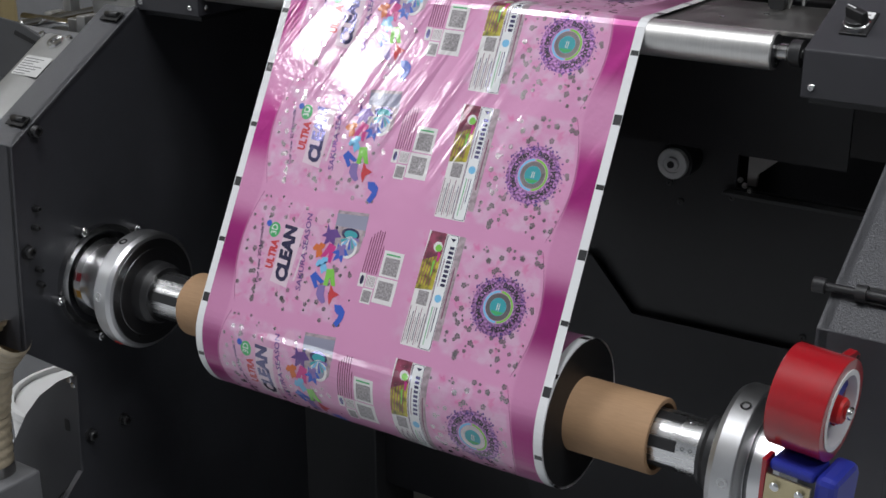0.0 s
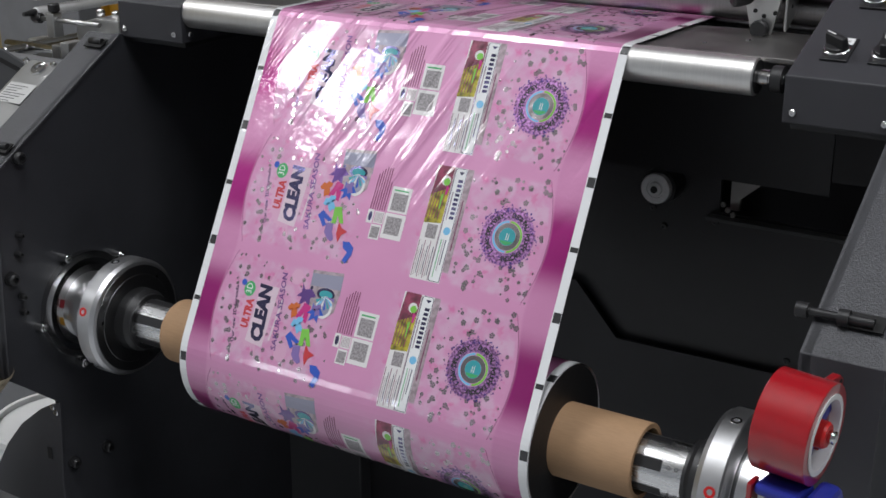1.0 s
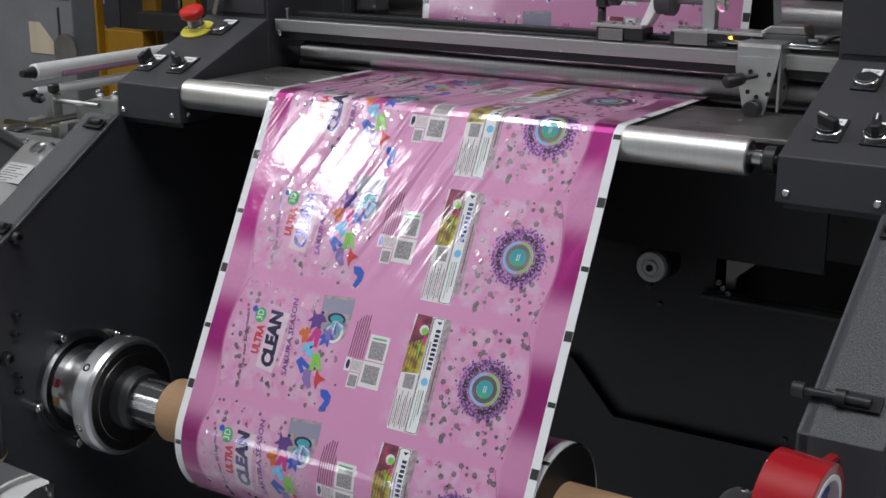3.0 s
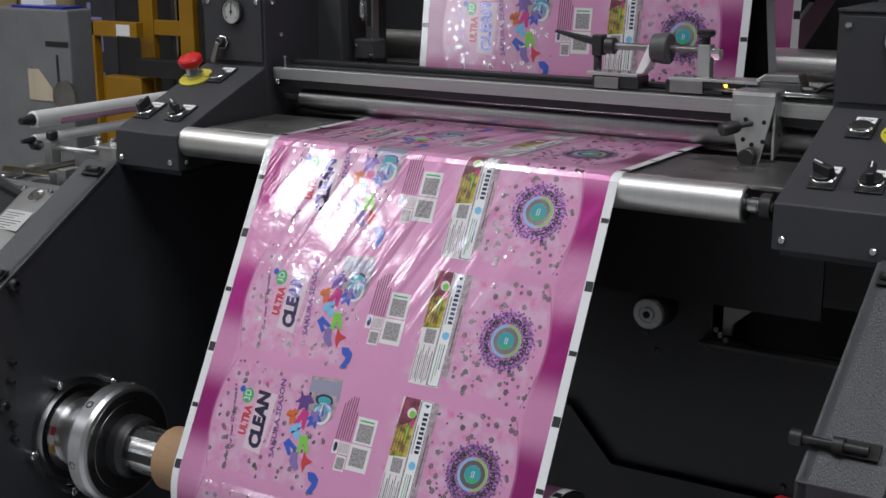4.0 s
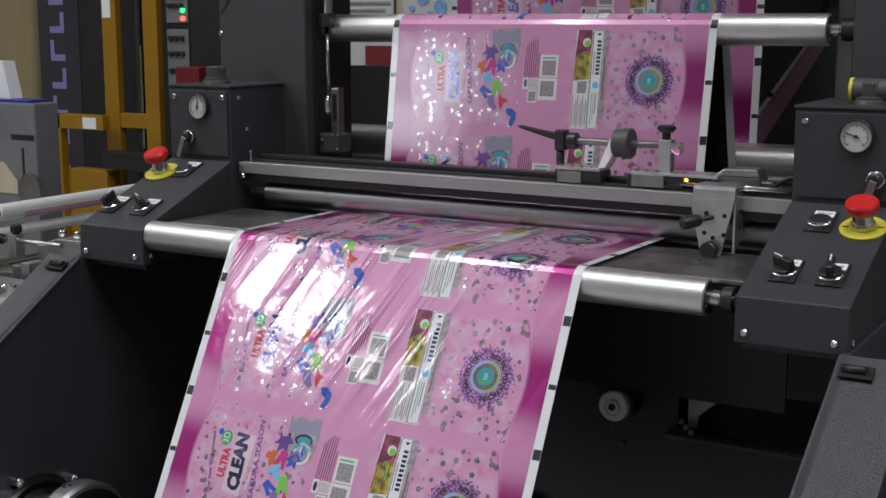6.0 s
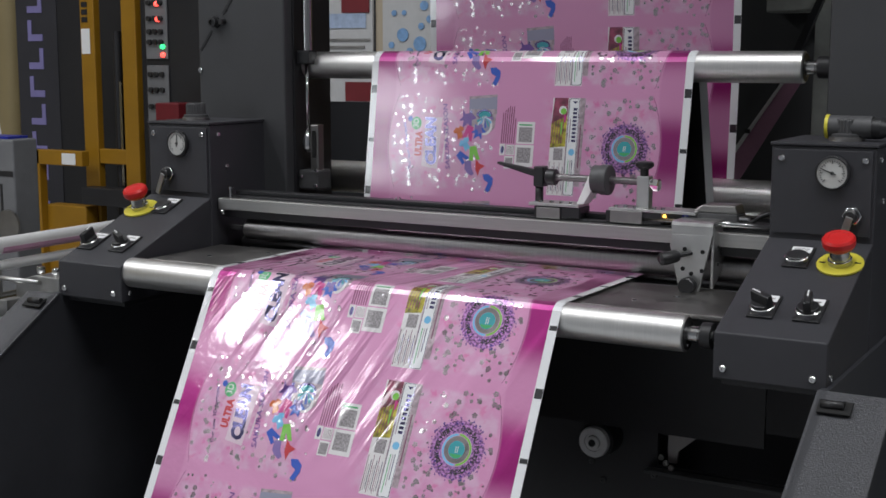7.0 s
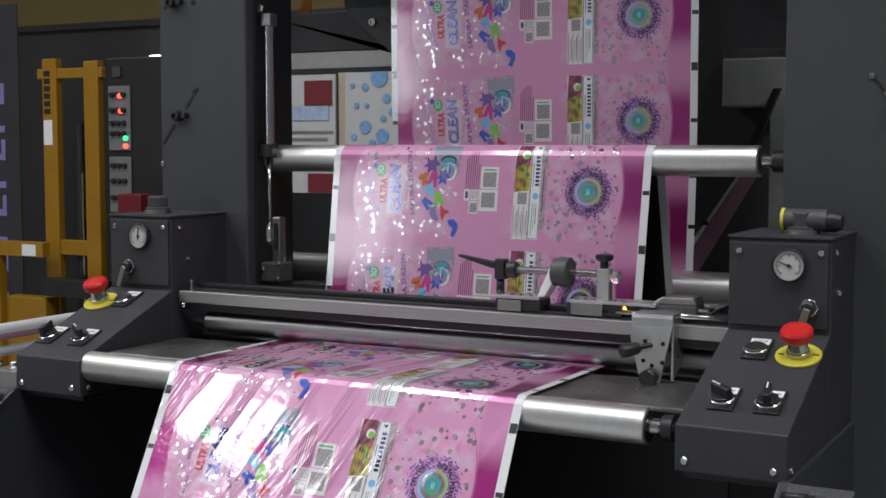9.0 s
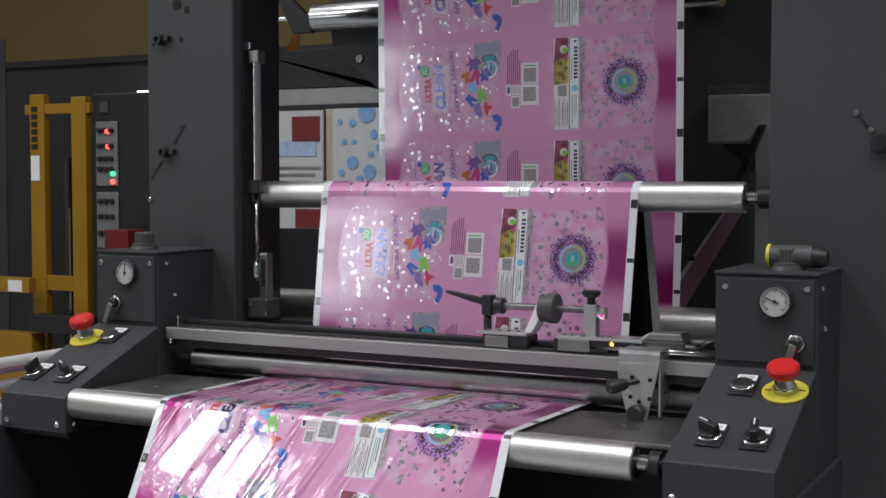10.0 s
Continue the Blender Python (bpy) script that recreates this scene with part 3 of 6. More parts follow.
    art_poly([(cu_ - 0.0085, cv_ - 0.0052), (cu_ + 0.0085, cv_ - 0.0052), (cu_ + 0.006, cv_ - 0.008), (cu_, cv_ - 0.010), (cu_ - 0.006, cv_ - 0.008)], GREEN, 10)
    for du in (-0.0016, 0.0010):
        art_poly([(cu_ + du, cv_ - 0.004), (cu_ + du + 0.0009, cv_ - 0.004), (cu_ + du + 0.0013, cv_ + 0.004), (cu_ + du + 0.0004, cv_ + 0.004)], LABEL, 11)


draw_art()
PITCH = PERIOD * 4 / 83  # one piece of the film; it moves on by one pitch in two thirtieths of a second
SPEED = PITCH * 15
FILM_HALF = 0.259


def cut(poly, lo, hi):
    for edge, sign in ((lo, 1), (hi, -1)):
        out = []
        for i, p in enumerate(poly):
            q = poly[(i + 1) % len(poly)]
            a, b = (p[1] - edge) * sign, (q[1] - edge) * sign
            if a >= 0:
                out.append(p)
            if (a > 0 > b) or (a < 0 < b):
                k = a / (a - b)
                out.append((p[0] + (q[0] - p[0]) * k, edge))
        poly = out
        if len(poly) < 3:
            return None
    return poly


def film_meshes():
    spans = [(min(p[1] for p in poly), max(p[1] for p in poly)) for _, _, poly in ART]
    meshes = []
    for j in range(83):
        lo, hi = (j - 0.5) * PITCH, (j + 0.5) * PITCH
        verts, faces, inks, uvs = [], [], [], []

        def add(poly, ink, layer, shift):
            base = len(verts)
            for u, v in poly:
                verts.append((u, v + shift - j * PITCH, layer * 0.00006))
                uvs.append((u, v))
            faces.append(tuple(range(base, base + len(poly))))
            inks.append(ink)

        for n in range(-1, 6):
            shift = n * PERIOD
            if shift - PERIOD / 2 > hi or shift + PERIOD / 2 < lo:
                continue
            a, b = max(lo - shift, -PERIOD / 2), min(hi - shift, PERIOD / 2)
            add([(-FILM_HALF, a), (FILM_HALF, a), (FILM_HALF, b), (-FILM_HALF, b)], PINK, 0, shift)
            # dark unprinted back with white margins
            add([(-FILM_HALF, b), (FILM_HALF, b), (FILM_HALF, a), (-FILM_HALF, a)], BACKING, -3, shift)
            for lo_, hi_ in ((-0.259, -0.2478), (0.2478, 0.259)):
                add([(lo_, b), (hi_, b), (hi_, a), (lo_, a)], WHITE, -4, shift)
            for (layer, ink, poly), (s0, s1) in zip(ART, spans):
                if s1 > a and s0 < b:
                    piece = cut(poly, a, b)
                    if piece:
                        area = sum(p[0] * q[1] - q[0] * p[1] for p, q in zip(piece, piece[1:] + piece[:1]))
                        if abs(area) > 1e-9:
                            add(piece if area > 0 else piece[::-1], ink, layer, shift)
        me = bpy.data.meshes.new("film_strip")
        me.from_pydata(verts, [], faces)
        for m in INKS:
            me.materials.append(m)
        me.polygons.foreach_set("material_index", inks)
        layer_uv = me.uv_layers.new(name="UVMap")
        flat = [c for f in me.polygons for k in f.vertices for c in uvs[k]]
        layer_uv.data.foreach_set("uv", flat)
        meshes.append(me)
    return meshes


# the way of the film round its rollers: y, z, radius, side (1: over the roller, -1: under it)
ROUND = [(-0.1415, 0.7333, 0.0905, 1), (0.002, 1.1486, 0.0216, 1), (0.262, 1.1502, 0.02, 1), (0.297, 1.044, 0.02, -1),
         (0.37, 1.4387, 0.0218, 1), (0.47, 1.182, 0.03, -1), (0.512, 2.0, 0.022, 1)]
WAY_END = (2.2, 2.022)


def film_way():
    turns, pieces, s = [], [], 0.0
    for i, (y, z, r, e) in enumerate(ROUND):
        y2, z2, r2, e2 = ROUND[i + 1] if i + 1 < len(ROUND) else (*WAY_END, 0, 0)
        turns.append(math.atan2(z2 - z, y2 - y) - math.asin((e * r - e2 * r2) / math.hypot(y2 - y, z2 - z)))
    for i, (y, z, r, e) in enumerate(ROUND):
        a = turns[i]
        p = (y - e * r * math.sin(a), z + e * r * math.cos(a))
        if i + 1 < len(ROUND):
            y2, z2, r2, e2 = ROUND[i + 1]
            q = (y2 - e2 * r2 * math.sin(a), z2 + e2 * r2 * math.cos(a))
        else:
            q = WAY_END
        length = math.hypot(q[0] - p[0], q[1] - p[1])
        pieces.append((True, s, s + length, p, a))
        s += length
        if i + 1 < len(ROUND):
            bend = ((a - turns[i + 1]) * e2) % (2 * math.pi)
            pieces.append((False, s, s + r2 * bend, ROUND[i + 1], a))
            s += r2 * bend
    return pieces


WAY = film_way()


def on_way(s):
    """Place and slant of the film at s metres from where it leaves the roll; below zero it lies in the spiral on the roll."""
    if s < 0:
        y, z, r, _ = ROUND[0]
        a = WAY[0][4] - s / r
        k = r + 0.0013 * s / (2 * math.pi * r)
        return y - k * math.sin(a), z + k * math.cos(a), a
    for straight, s0, s1, g, a in WAY:
        if s <= s1 or s1 == WAY[-1][2]:
            if straight:
                return g[0] + (s - s0) * math.cos(a), g[1] + (s - s0) * math.sin(a), a
            y, z, r, e = g
            b = a - e * (s - s0) / r
            return y - e * r * math.sin(b), z + e * r * math.cos(b), b


def film_centre(s):
    return float(np.interp(s, (0.0, 0.46, 0.95, 1.31, 1.6, 2.0), (0.001, 0.001, 0.013, 0.026, 0.034, 0.043)))


FIRST = -1.40
COUNT = 532
film = thing("film_web", (0, 0, 0), "glossy pink printed packaging film running over the rollers", "film")
STRIPS = []


def make_film():
    meshes = film_meshes()
    # the seal's centre stands at 0.0938 m when the clip starts
    first = round((FIRST - 0.0938) / PITCH)
    for i in range(COUNT):
        ob = new("film_strip", meshes[(first + i) % 83])
        ob.parent = film
        STRIPS.append((ob, 0.0938 + (first + i) * PITCH))


make_film()
STATIONS = {}


def station(k):
    if k not in STATIONS:
        s = STRIPS[0][1] + k * PITCH
        y, z, a = on_way(s)
        STATIONS[k] = pose(film_centre(s), y, z, math.degrees(a), 0, 0)
    return STATIONS[k]


def film_motion():
    for i, (ob, _) in enumerate(STRIPS):
        walk(ob, [(k / 15, station(i + k)) for k in range(151)])

# ---------------------------------------------------------------- small shared parts
def screw(parent, at, axis, r=0.0042, out=-1, mat=None, name="screw"):
    """A round-headed screw with a socket, on a face across the axis; out is the way it stands proud."""
    bm = bmesh.new()
    h = 0.0028 * out
    lathe(bm, [(0, r), (h * 0.6, r), (h, r * 0.75), (h, r * 0.42), (h * 0.35, r * 0.38)], axis, at, 14)
    return part(name, bm, mat or M_CHROME, parent)


def plate_part(name, outline, a, b, mat, parent, axis="x", bevel=0.0012, label=""):
    return part(name, prism(bmesh.new(), outline, a, b, axis, bevel), mat, parent, label)


def curve_part(name, points, radius, mat, parent, label=""):
    cu = bpy.data.curves.new(name, "CURVE")
    cu.dimensions, cu.bevel_depth, cu.bevel_resolution, cu.use_fill_caps = "3D", radius, 3, True
    sp = cu.splines.new("BEZIER")
    sp.bezier_points.add(len(points) - 1)
    for bp, p in zip(sp.bezier_points, points):
        bp.co, bp.handle_left_type, bp.handle_right_type = p, "AUTO", "AUTO"
    ob = new(name, cu)
    me = bpy.data.meshes.new_from_object(ob.evaluated_get(bpy.context.evaluated_depsgraph_get()))
    bpy.data.objects.remove(ob)
    bpy.data.curves.remove(cu)
    me.materials.clear()
    me.materials.append(mat)
    for p in me.polygons:
        p.use_smooth = True
    ob = new(name, me)
    ob.parent = parent
    if label:
        ob["label"] = label
    return ob


def word_part(body, m, length, cap, mat, parent, name="lettering"):
    tris, w, h = text_triangles(body)
    bm = bmesh.new()
    for t in tris:
        try:
            bm.faces.new([bm.verts.new(m @ Vector((x / w * length, y / h * cap, 0))) for x, y in t])
        except ValueError:
            pass
    return part(name, bm, mat, parent)


ROLLERS = []


# ---------------------------------------------------------------- guide rollers
def guide_roller(y, z, r, x0, x1, label, turning=True, mat=None, stub=0.045, side=1):
    t = thing("guide_roller", (0, y, z), label, "roller", group="guide rollers")
    barrel = part("barrel", tube([(x0, r - 0.0022), (x0 + 0.0015, r - 0.0004), (x0 + 0.003, r), (x1 - 0.003, r), (x1 - 0.0015, r - 0.0004), (x1, r - 0.0022)], seg=56), mat or M_ROLL, t)
    for x, s in ((x0, -1), (x1, 1)):
        part("end_cap", tube([(x + s * 0.0002, r - 0.0026), (x + s * 0.0006, r - 0.0028), (x + s * 0.0006, r * 0.72), (x - s * 0.004, r * 0.70), (x - s * 0.004, r * 0.5)], seg=40), M_RUBBER, barrel, "black recessed end cap")
        part("collar", tube([(x - s * 0.002, r * 0.44), (x + s * 0.013, r * 0.44), (x + s * 0.014, r * 0.40), (x + s * 0.016, r * 0.40), (x + s * 0.016, r * 0.54), (x + s * 0.021, r * 0.54)], seg=28), M_STEEL, t, "bright steel bearing collar")
        part("bearing_seat", tube([(x + s * 0.0165, r * 0.66), (x + s * 0.0185, r * 0.70), (x + s * max(stub - 0.001, 0.022), r * 0.70)], seg=28), M_RUBBER, t, "black bearing seat")
        bm = bmesh.new()
        lathe(bm, [(x - s * 0.0005, 0.0017), (x + s * 0.001, 0.0017)], "x", (0, 0, -r * 0.62), 10)
        part("set_screw", bm, M_CHROME, barrel)
        part("journal", tube([(x + s * 0.02, r * 0.3), (x + s * stub, r * 0.3)], seg=20), M_STEEL, t)
    if turning:
        ROLLERS.append((t, r, y, z, side))
    return t


guide_roller(0.002, 1.1486, 0.0210, -0.421, 0.4065, "brushed aluminium guide roller at the front of the table", stub=0.03)
guide_roller(0.37, 1.4387, 0.0213, -0.399, 0.430, "brushed aluminium guide roller between two grey columns")
guide_roller(0.47, 1.2505, 0.0268, -0.434, 0.400, "brushed aluminium lower roller behind the film", turning=False)
guide_roller(0.262, 1.1502, 0.0192, -0.40, 0.425, "aluminium idler roller behind the table plate", stub=0.025)
guide_roller(0.297, 1.044, 0.0192, -0.40, 0.425, "aluminium idler roller under the table", side=-1, stub=0.025)
guide_roller(0.47, 1.182, 0.0290, -0.44, 0.40, "aluminium turning roller below the lower roller", side=-1)
guide_roller(0.512, 2.0, 0.0213, -0.388, 0.430, "aluminium roller at the top of the frame")


# ---------------------------------------------------------------- side frames of the unwinder
FRAME_OUT = [(-0.030, 1.112), (-0.272, 0.962), (-0.289, 0.665), (-0.205, 0.598), (-0.213, 0.440), (-0.26, 0.40), (-0.26, 0.02), (0.62, 0.02), (0.62, 1.112)]


def side_frame(x, way):
    """A thick dark plate with bent flanges along its slanting front; way is the outer side."""
    t = thing("side_frame", (0, 0, 0), "dark grey painted steel side frame of the unwinder", "machine frame", group="unwinder side frames")
    plate_part("side_plate", FRAME_OUT, x, x + way * 0.010, M_FRAME, t)
    for (a, b), nm in (((FRAME_OUT[0], FRAME_OUT[1]), "top_flange"), ((FRAME_OUT[1], FRAME_OUT[2]), "front_flange")):
        dy, dz = b[0] - a[0], b[1] - a[1]
        k = math.hypot(dy, dz)
        ny, nz = dz / k * 0.004, -dy / k * 0.004
        plate_part(nm, [a, b, (b[0] - ny, b[1] - nz), (a[0] - ny, a[1] - nz)], x - way * 0.002, x + way * (0.075 if way > 0 else (0.06 if nm == "top_flange" else 0.17)), M_FLANGE if nm == "top_flange" else M_DARK, t, bevel=0.0008, label="textured grey flange" if nm == "top_flange" else "dark front flange")
    # slot with a bolt through the slanting flange
    for f in ((0.10, 0.86) if way < 0 else (0.10,)):
        cy, cz = FRAME_OUT[0][0] + (FRAME_OUT[1][0] - FRAME_OUT[0][0]) * f, FRAME_OUT[0][1] + (FRAME_OUT[1][1] - FRAME_OUT[0][1]) * f
        turn = math.degrees(math.atan2(0.150, 0.242))
        m = pose(x + way * 0.022, cy, cz + 0.0045, turn, 0, 0)
        part("slot", block(-0.017, 0.017, -0.009, 0.009, -0.0012, 0.0008, m=m), M_VOID, t, "black slot in the flange")
        part("slot_bolt", tube([(-0.012, 0.0048), (0.012, 0.0048)], "x", (x + way * 0.020, cy, cz + 0.007), 12), M_RUBBER, t)
    return t


left_frame = side_frame(-0.535, -1)
right_frame = side_frame(0.5605, 1)
for y, z, r in ((-0.232, 0.975, 0.0085), (-0.265, 0.810, 0.0085), (-0.192, 0.493, 0.008), (-0.125, 0.490, 0.008), (-0.245, 0.868, 0.004), (-0.250, 0.842, 0.004), (-0.252, 0.780, 0.004), (-0.252, 0.758, 0.004)):
    bm = bmesh.new()
    lathe(bm, [(-0.535, r * 1.25), (-0.532, r * 1.25), (-0.532, r), (-0.525, r), (-0.523, r * 0.8), (-0.523, r * 0.5), (-0.528, r * 0.45)], "x", (0, y, z), 18)
    part("frame_bolt", bm, M_RUBBER, left_frame, "black socket-head bolt")
# latch pin on the right flange
part("slot", block(-0.014, 0.020, -0.009, 0.009, -0.0012, 0.0012, m=pose(0.603, -0.236, 0.9885, 31.8, 0, 0)), M_VOID, right_frame)
part("latch_pin", tube([(0.5425, 0.0068), (0.5435, 0.0074), (0.554, 0.0074), (0.554, 0.0040), (0.582, 0.0040), (0.582, 0.0080), (0.592, 0.0080), (0.592, 0.0050), (0.614, 0.0050)], "x", (0, -0.240, 0.9905), 20), M_RUBBER, right_frame, "black steel latch pin")

# ---------------------------------------------------------------- shaft with the film roll
roll = thing("film_roll", (0, ROUND[0][0], ROUND[0][1]), "part-used roll of printed film on a brown cardboard core", "film roll")
part("wound_film", tube([(-0.2578, 0.046), (-0.2582, 0.0868), (-0.2575, 0.0872), (0.2592, 0.0872), (0.2600, 0.0868), (0.2597, 0.046)], seg=72), material("film_edges", (0.012, 0.012, 0.013), 0.5, var=0.35, scale=60, aniso=(1, 1, 1), bump=0.3, bump_scale=300), roll, "black wound edge of the film")
bm = bmesh.new()
lathe(bm, [(-0.34, 0.0385), (-0.34, 0.0438), (-0.3392, 0.0443), (0.3612, 0.0443), (0.362, 0.0438), (0.362, 0.0385), (0.33, 0.0380)], "x", (0, 0, 0), 56, cap=False)
part("core", bm, M_KRAFT, roll, "brown cardboard core tube")
shaft_axis = thing("air_shaft", (0, ROUND[0][0], ROUND[0][1]), "polished steel air shaft with black gripping ledges", "shaft")
part("shaft_tube", tube([(-0.452, 0.0325), (0.43, 0.0325)], seg=48), M_SHAFT, shaft_axis)
for k in range(6):
    a = k * 60 + 12
    m = pose(0, 0, 0, a, 0, 0)
    for x0, x1 in ((-0.412, -0.30), (0.30, 0.392)):
        part("ledge", block(x0, x1, -0.0065, 0.0065, 0.0300, 0.0331, bevel=0.0008, m=m), M_RUBBER, shaft_axis, "black rubber gripping ledge")
    for x in (-0.428, -0.419, 0.400, 0.409):
        bm = bmesh.new()
        lathe(bm, [(0.0318, 0.0024), (0.0331, 0.0024), (0.0331, 0.0012), (0.0322, 0.0010)], "z", (x, 0, 0), 10)
        bmesh.ops.transform(bm, matrix=m, verts=bm.verts)
        part("ledge_screw", bm, M_STEEL, shaft_axis)


def chuck(x, way, label, reach=0.0):
    """A safety chuck: flange ring at the frame, drum, wide disc and black socket, along the way towards the roll."""
    t = thing("safety_chuck", (x, ROUND[0][0], ROUND[0][1]), label, "chuck", group="safety chucks")
    def p(*rows):
        return [((h + (reach if h > 0.03 else 0.0)) * way, r) for h, r in rows]
    part("drum", tube(p((0.012, 0.050), (0.030, 0.0525), (0.042, 0.0560), (0.052, 0.0560)), seg=56), M_BRIGHT, t, "turned steel drum")
    disc = part("disc", tube(p((0.052, 0.0700), (0.053, 0.0835), (0.055, 0.0850), (0.077, 0.0850), (0.083, 0.0815), (0.0845, 0.0780), (0.0845, 0.0440), (0.080, 0.0430)), seg=72), M_CHUCK, t, "turned steel disc with screws")
    # face ring in darkened steel, in place of the dark room it mirrors
    part("disc_face", tube(p((0.0846, 0.0445), (0.0846, 0.0770), (0.0852, 0.0764), (0.0852, 0.0640), (0.0858, 0.0634), (0.0858, 0.0450)), seg=72), M_FACE, disc, "turned face darkened for its reflections")
    # groove drawn as a slightly raised darkened band
    part("drum_groove", tube(p((0.0470, 0.0562), (0.0482, 0.0566), (0.0500, 0.0566), (0.0512, 0.0562)), seg=56), M_FACE, t)
    part("socket", tube(p((0.078, 0.0455), (0.102, 0.0445), (0.108, 0.0400), (0.112, 0.0395), (0.112, 0.0326)), seg=48), M_RUBBER, t, "black shaft socket")
    for k in range(6):
        bm = bmesh.new()
        lathe(bm, [(0.0835, 0.0062), (0.0858, 0.0062), (0.0858, 0.0035), (0.0842, 0.0030)], "z", ((0.064 + reach) * way, 0, 0), 16)
        bmesh.ops.transform(bm, matrix=pose(0, 0, 0, k * 60 + 20, 0, 0), verts=bm.verts)
        part("rim_screw", bm, M_CHROME if k != 2 else M_RED, disc)
    for k in range(3):
        bm = bmesh.new()
        lathe(bm, [((0.0840 + reach) * way, 0.0026), ((0.0852 + reach) * way, 0.0026)], "x", (0, 0.066 * math.cos(k * 2.09), 0.066 * math.sin(k * 2.09)), 10)
        part("face_pin", bm, M_CHROME, disc)
    return t


left_chuck = chuck(-0.535, 1, "turned steel safety chuck holding the shaft at the side frame", 0.024)
right_chuck = chuck(0.530, -1, "bright turned steel safety chuck beside the red tape roll")
for x, way, lab in ((-0.535, 1, "steel chuck bearing with open guard ring"), (0.530, -1, "steel chuck bearing block")):
    t = thing("chuck_bearing", (x, ROUND[0][0], ROUND[0][1]), lab, "bearing", group="chuck bearings")
    bm = bmesh.new()
    lathe(bm, [(0.0, 0.080), (0.010 * way, 0.080), (0.0105 * way, 0.078), (0.0105 * way, 0.070), (0.002 * way, 0.069)], "x", (0, 0, 0), 64, cap=False)
    part("guard_ring", bm, M_STEEL, t, "thin steel guard ring")
    part("hub", tube([(0, 0.062), (0.010 * way, 0.060), (0.012 * way, 0.050)], seg=40), M_STEEL, t)
    for k in range(5):
        a = radians(40 + 72 * k)
        bm = bmesh.new()
        lathe(bm, [(0.0, 0.0065), (0.016 * way, 0.0065), (0.017 * way, 0.0055), (0.017 * way, 0.003), (0.013 * way, 0.0028)], "x", (0, 0.088 * math.cos(a), 0.088 * math.sin(a)), 16)
        part("ring_bolt", bm, M_CHROME, t, "bright socket-head bolt")
    if way > 0:
        for mat, a0 in ((M_DARKRED, 160), (M_LIFT, 186)):
            part("sticker", block(0.012, 0.021, -0.006, 0.006, 0.0570, 0.0576, m=pose(0, 0, 0, a0 - 90, 0, 0)), mat, t, "worn coloured sticker")
    if way < 0:
        part("drum_housing", tube([(-0.004, 0.083), (0.034, 0.083), (0.0350, 0.080)], seg=64), M_STEEL, t, "turned steel housing")
        part("groove", tube([(-0.009, 0.079), (-0.004, 0.079)], seg=64), M_RUBBER, t)

# ---------------------------------------------------------------- tape dispenser on the front flange
tape = thing("tape_dispenser", (0.5875, -0.352, 0.930), "red packing tape in a blue and red hand dispenser", "tape dispenser", turn=(0, 3, -4))
part("tape_roll", lathe(bmesh.new(), [(-0.026, 0.034), (-0.026, 0.0452), (-0.0252, 0.0458), (0.0222, 0.0458), (0.023, 0.0452), (0.023, 0.034)], "x", (0, 0, 0), 64, cap=False), M_TAPE, tape, "glossy red tape roll")
bm = bmesh.new()
lathe(bm, [(0.0060, 0.0315), (0.0240, 0.0315), (0.0240, 0.0365), (0.0232, 0.0365)], "x", (0, 0, 0), 48, cap=False)
part("paper_core", bm, M_WHITE, tape, "white cardboard core")
hub = part("hub_back", tube([(0.004, 0.0312), (0.006, 0.0312)], seg=40), M_BLUE, tape)
for k in range(5):
    part("hub_spoke", block(0.006, 0.016, -0.005, 0.005, 0.008, 0.0310, bevel=0.001, m=pose(0, 0, 0, 72 * k + 10, 0, 0)), M_BLUE, hub, "blue plastic spoke")
part("hub_boss", tube([(0.006, 0.0130), (0.0235, 0.0120), (0.026, 0.0105), (0.026, 0.007)], seg=32), M_RED, tape, "red plastic boss")
part("axle_nut", tube([(0.0255, 0.0058), (0.032, 0.0058), (0.033, 0.0045)], seg=6), M_CHROME, tape)
plate_part("back_bracket", [(0.012, 0.0400), (0.046, 0.036), (0.055, 0.030), (0.055, -0.022), (0.046, -0.040), (0.020, -0.054)], 0.006, 0.014, M_TAPE, tape, label="red plastic bracket with holes")
for dy, dz in ((0.047, 0.028), (0.048, -0.010)):
    part("bracket_hole", tube([(0.0138, 0.0035), (0.0146, 0.0035)], "x", (0, dy, dz), 14), M_VOID, tape)
part("arm", prism(bmesh.new(), [(-0.040, -0.044), (-0.004, -0.047), (0.002, -0.051), (0.000, -0.056), (-0.034, -0.057), (-0.041, -0.053)], -0.0175, 0.022, "x", 0.0035), M_BLUE, tape, "blue plastic bar")
part("grip", prism(bmesh.new(), [(-0.040, -0.046), (0.010, -0.047), (0.022, -0.058), (0.020, -0.096), (-0.020, -0.100), (-0.038, -0.086)], 0.0225, 0.042, "x", 0.006), M_BLUE, tape, "rounded blue plastic grip")
part("side_cheek", prism(bmesh.new(), [(-0.044, -0.044), (-0.026, -0.044), (-0.022, -0.092), (-0.040, -0.092)], -0.0225, -0.018, "x", 0.001), M_TAPE, tape, "red plastic cheek")
blade = part("blade", block(-0.0175, 0.0222, -0.0425, -0.0395, -0.090, -0.0572, bevel=0.0006), M_BRASS, tape, "bent metal blade holder")
for x in (-0.008, 0.014):
    bm = bmesh.new()
    lathe(bm, [(-0.0425, 0.0045), (-0.0455, 0.0042), (-0.0465, 0.002)], "y", (x, 0, -0.066), 14)
    part("blade_screw", bm, M_CHROME, blade)

# ---------------------------------------------------------------- consoles
SLOPE = math.degrees(math.atan2(0.0797, 0.198))


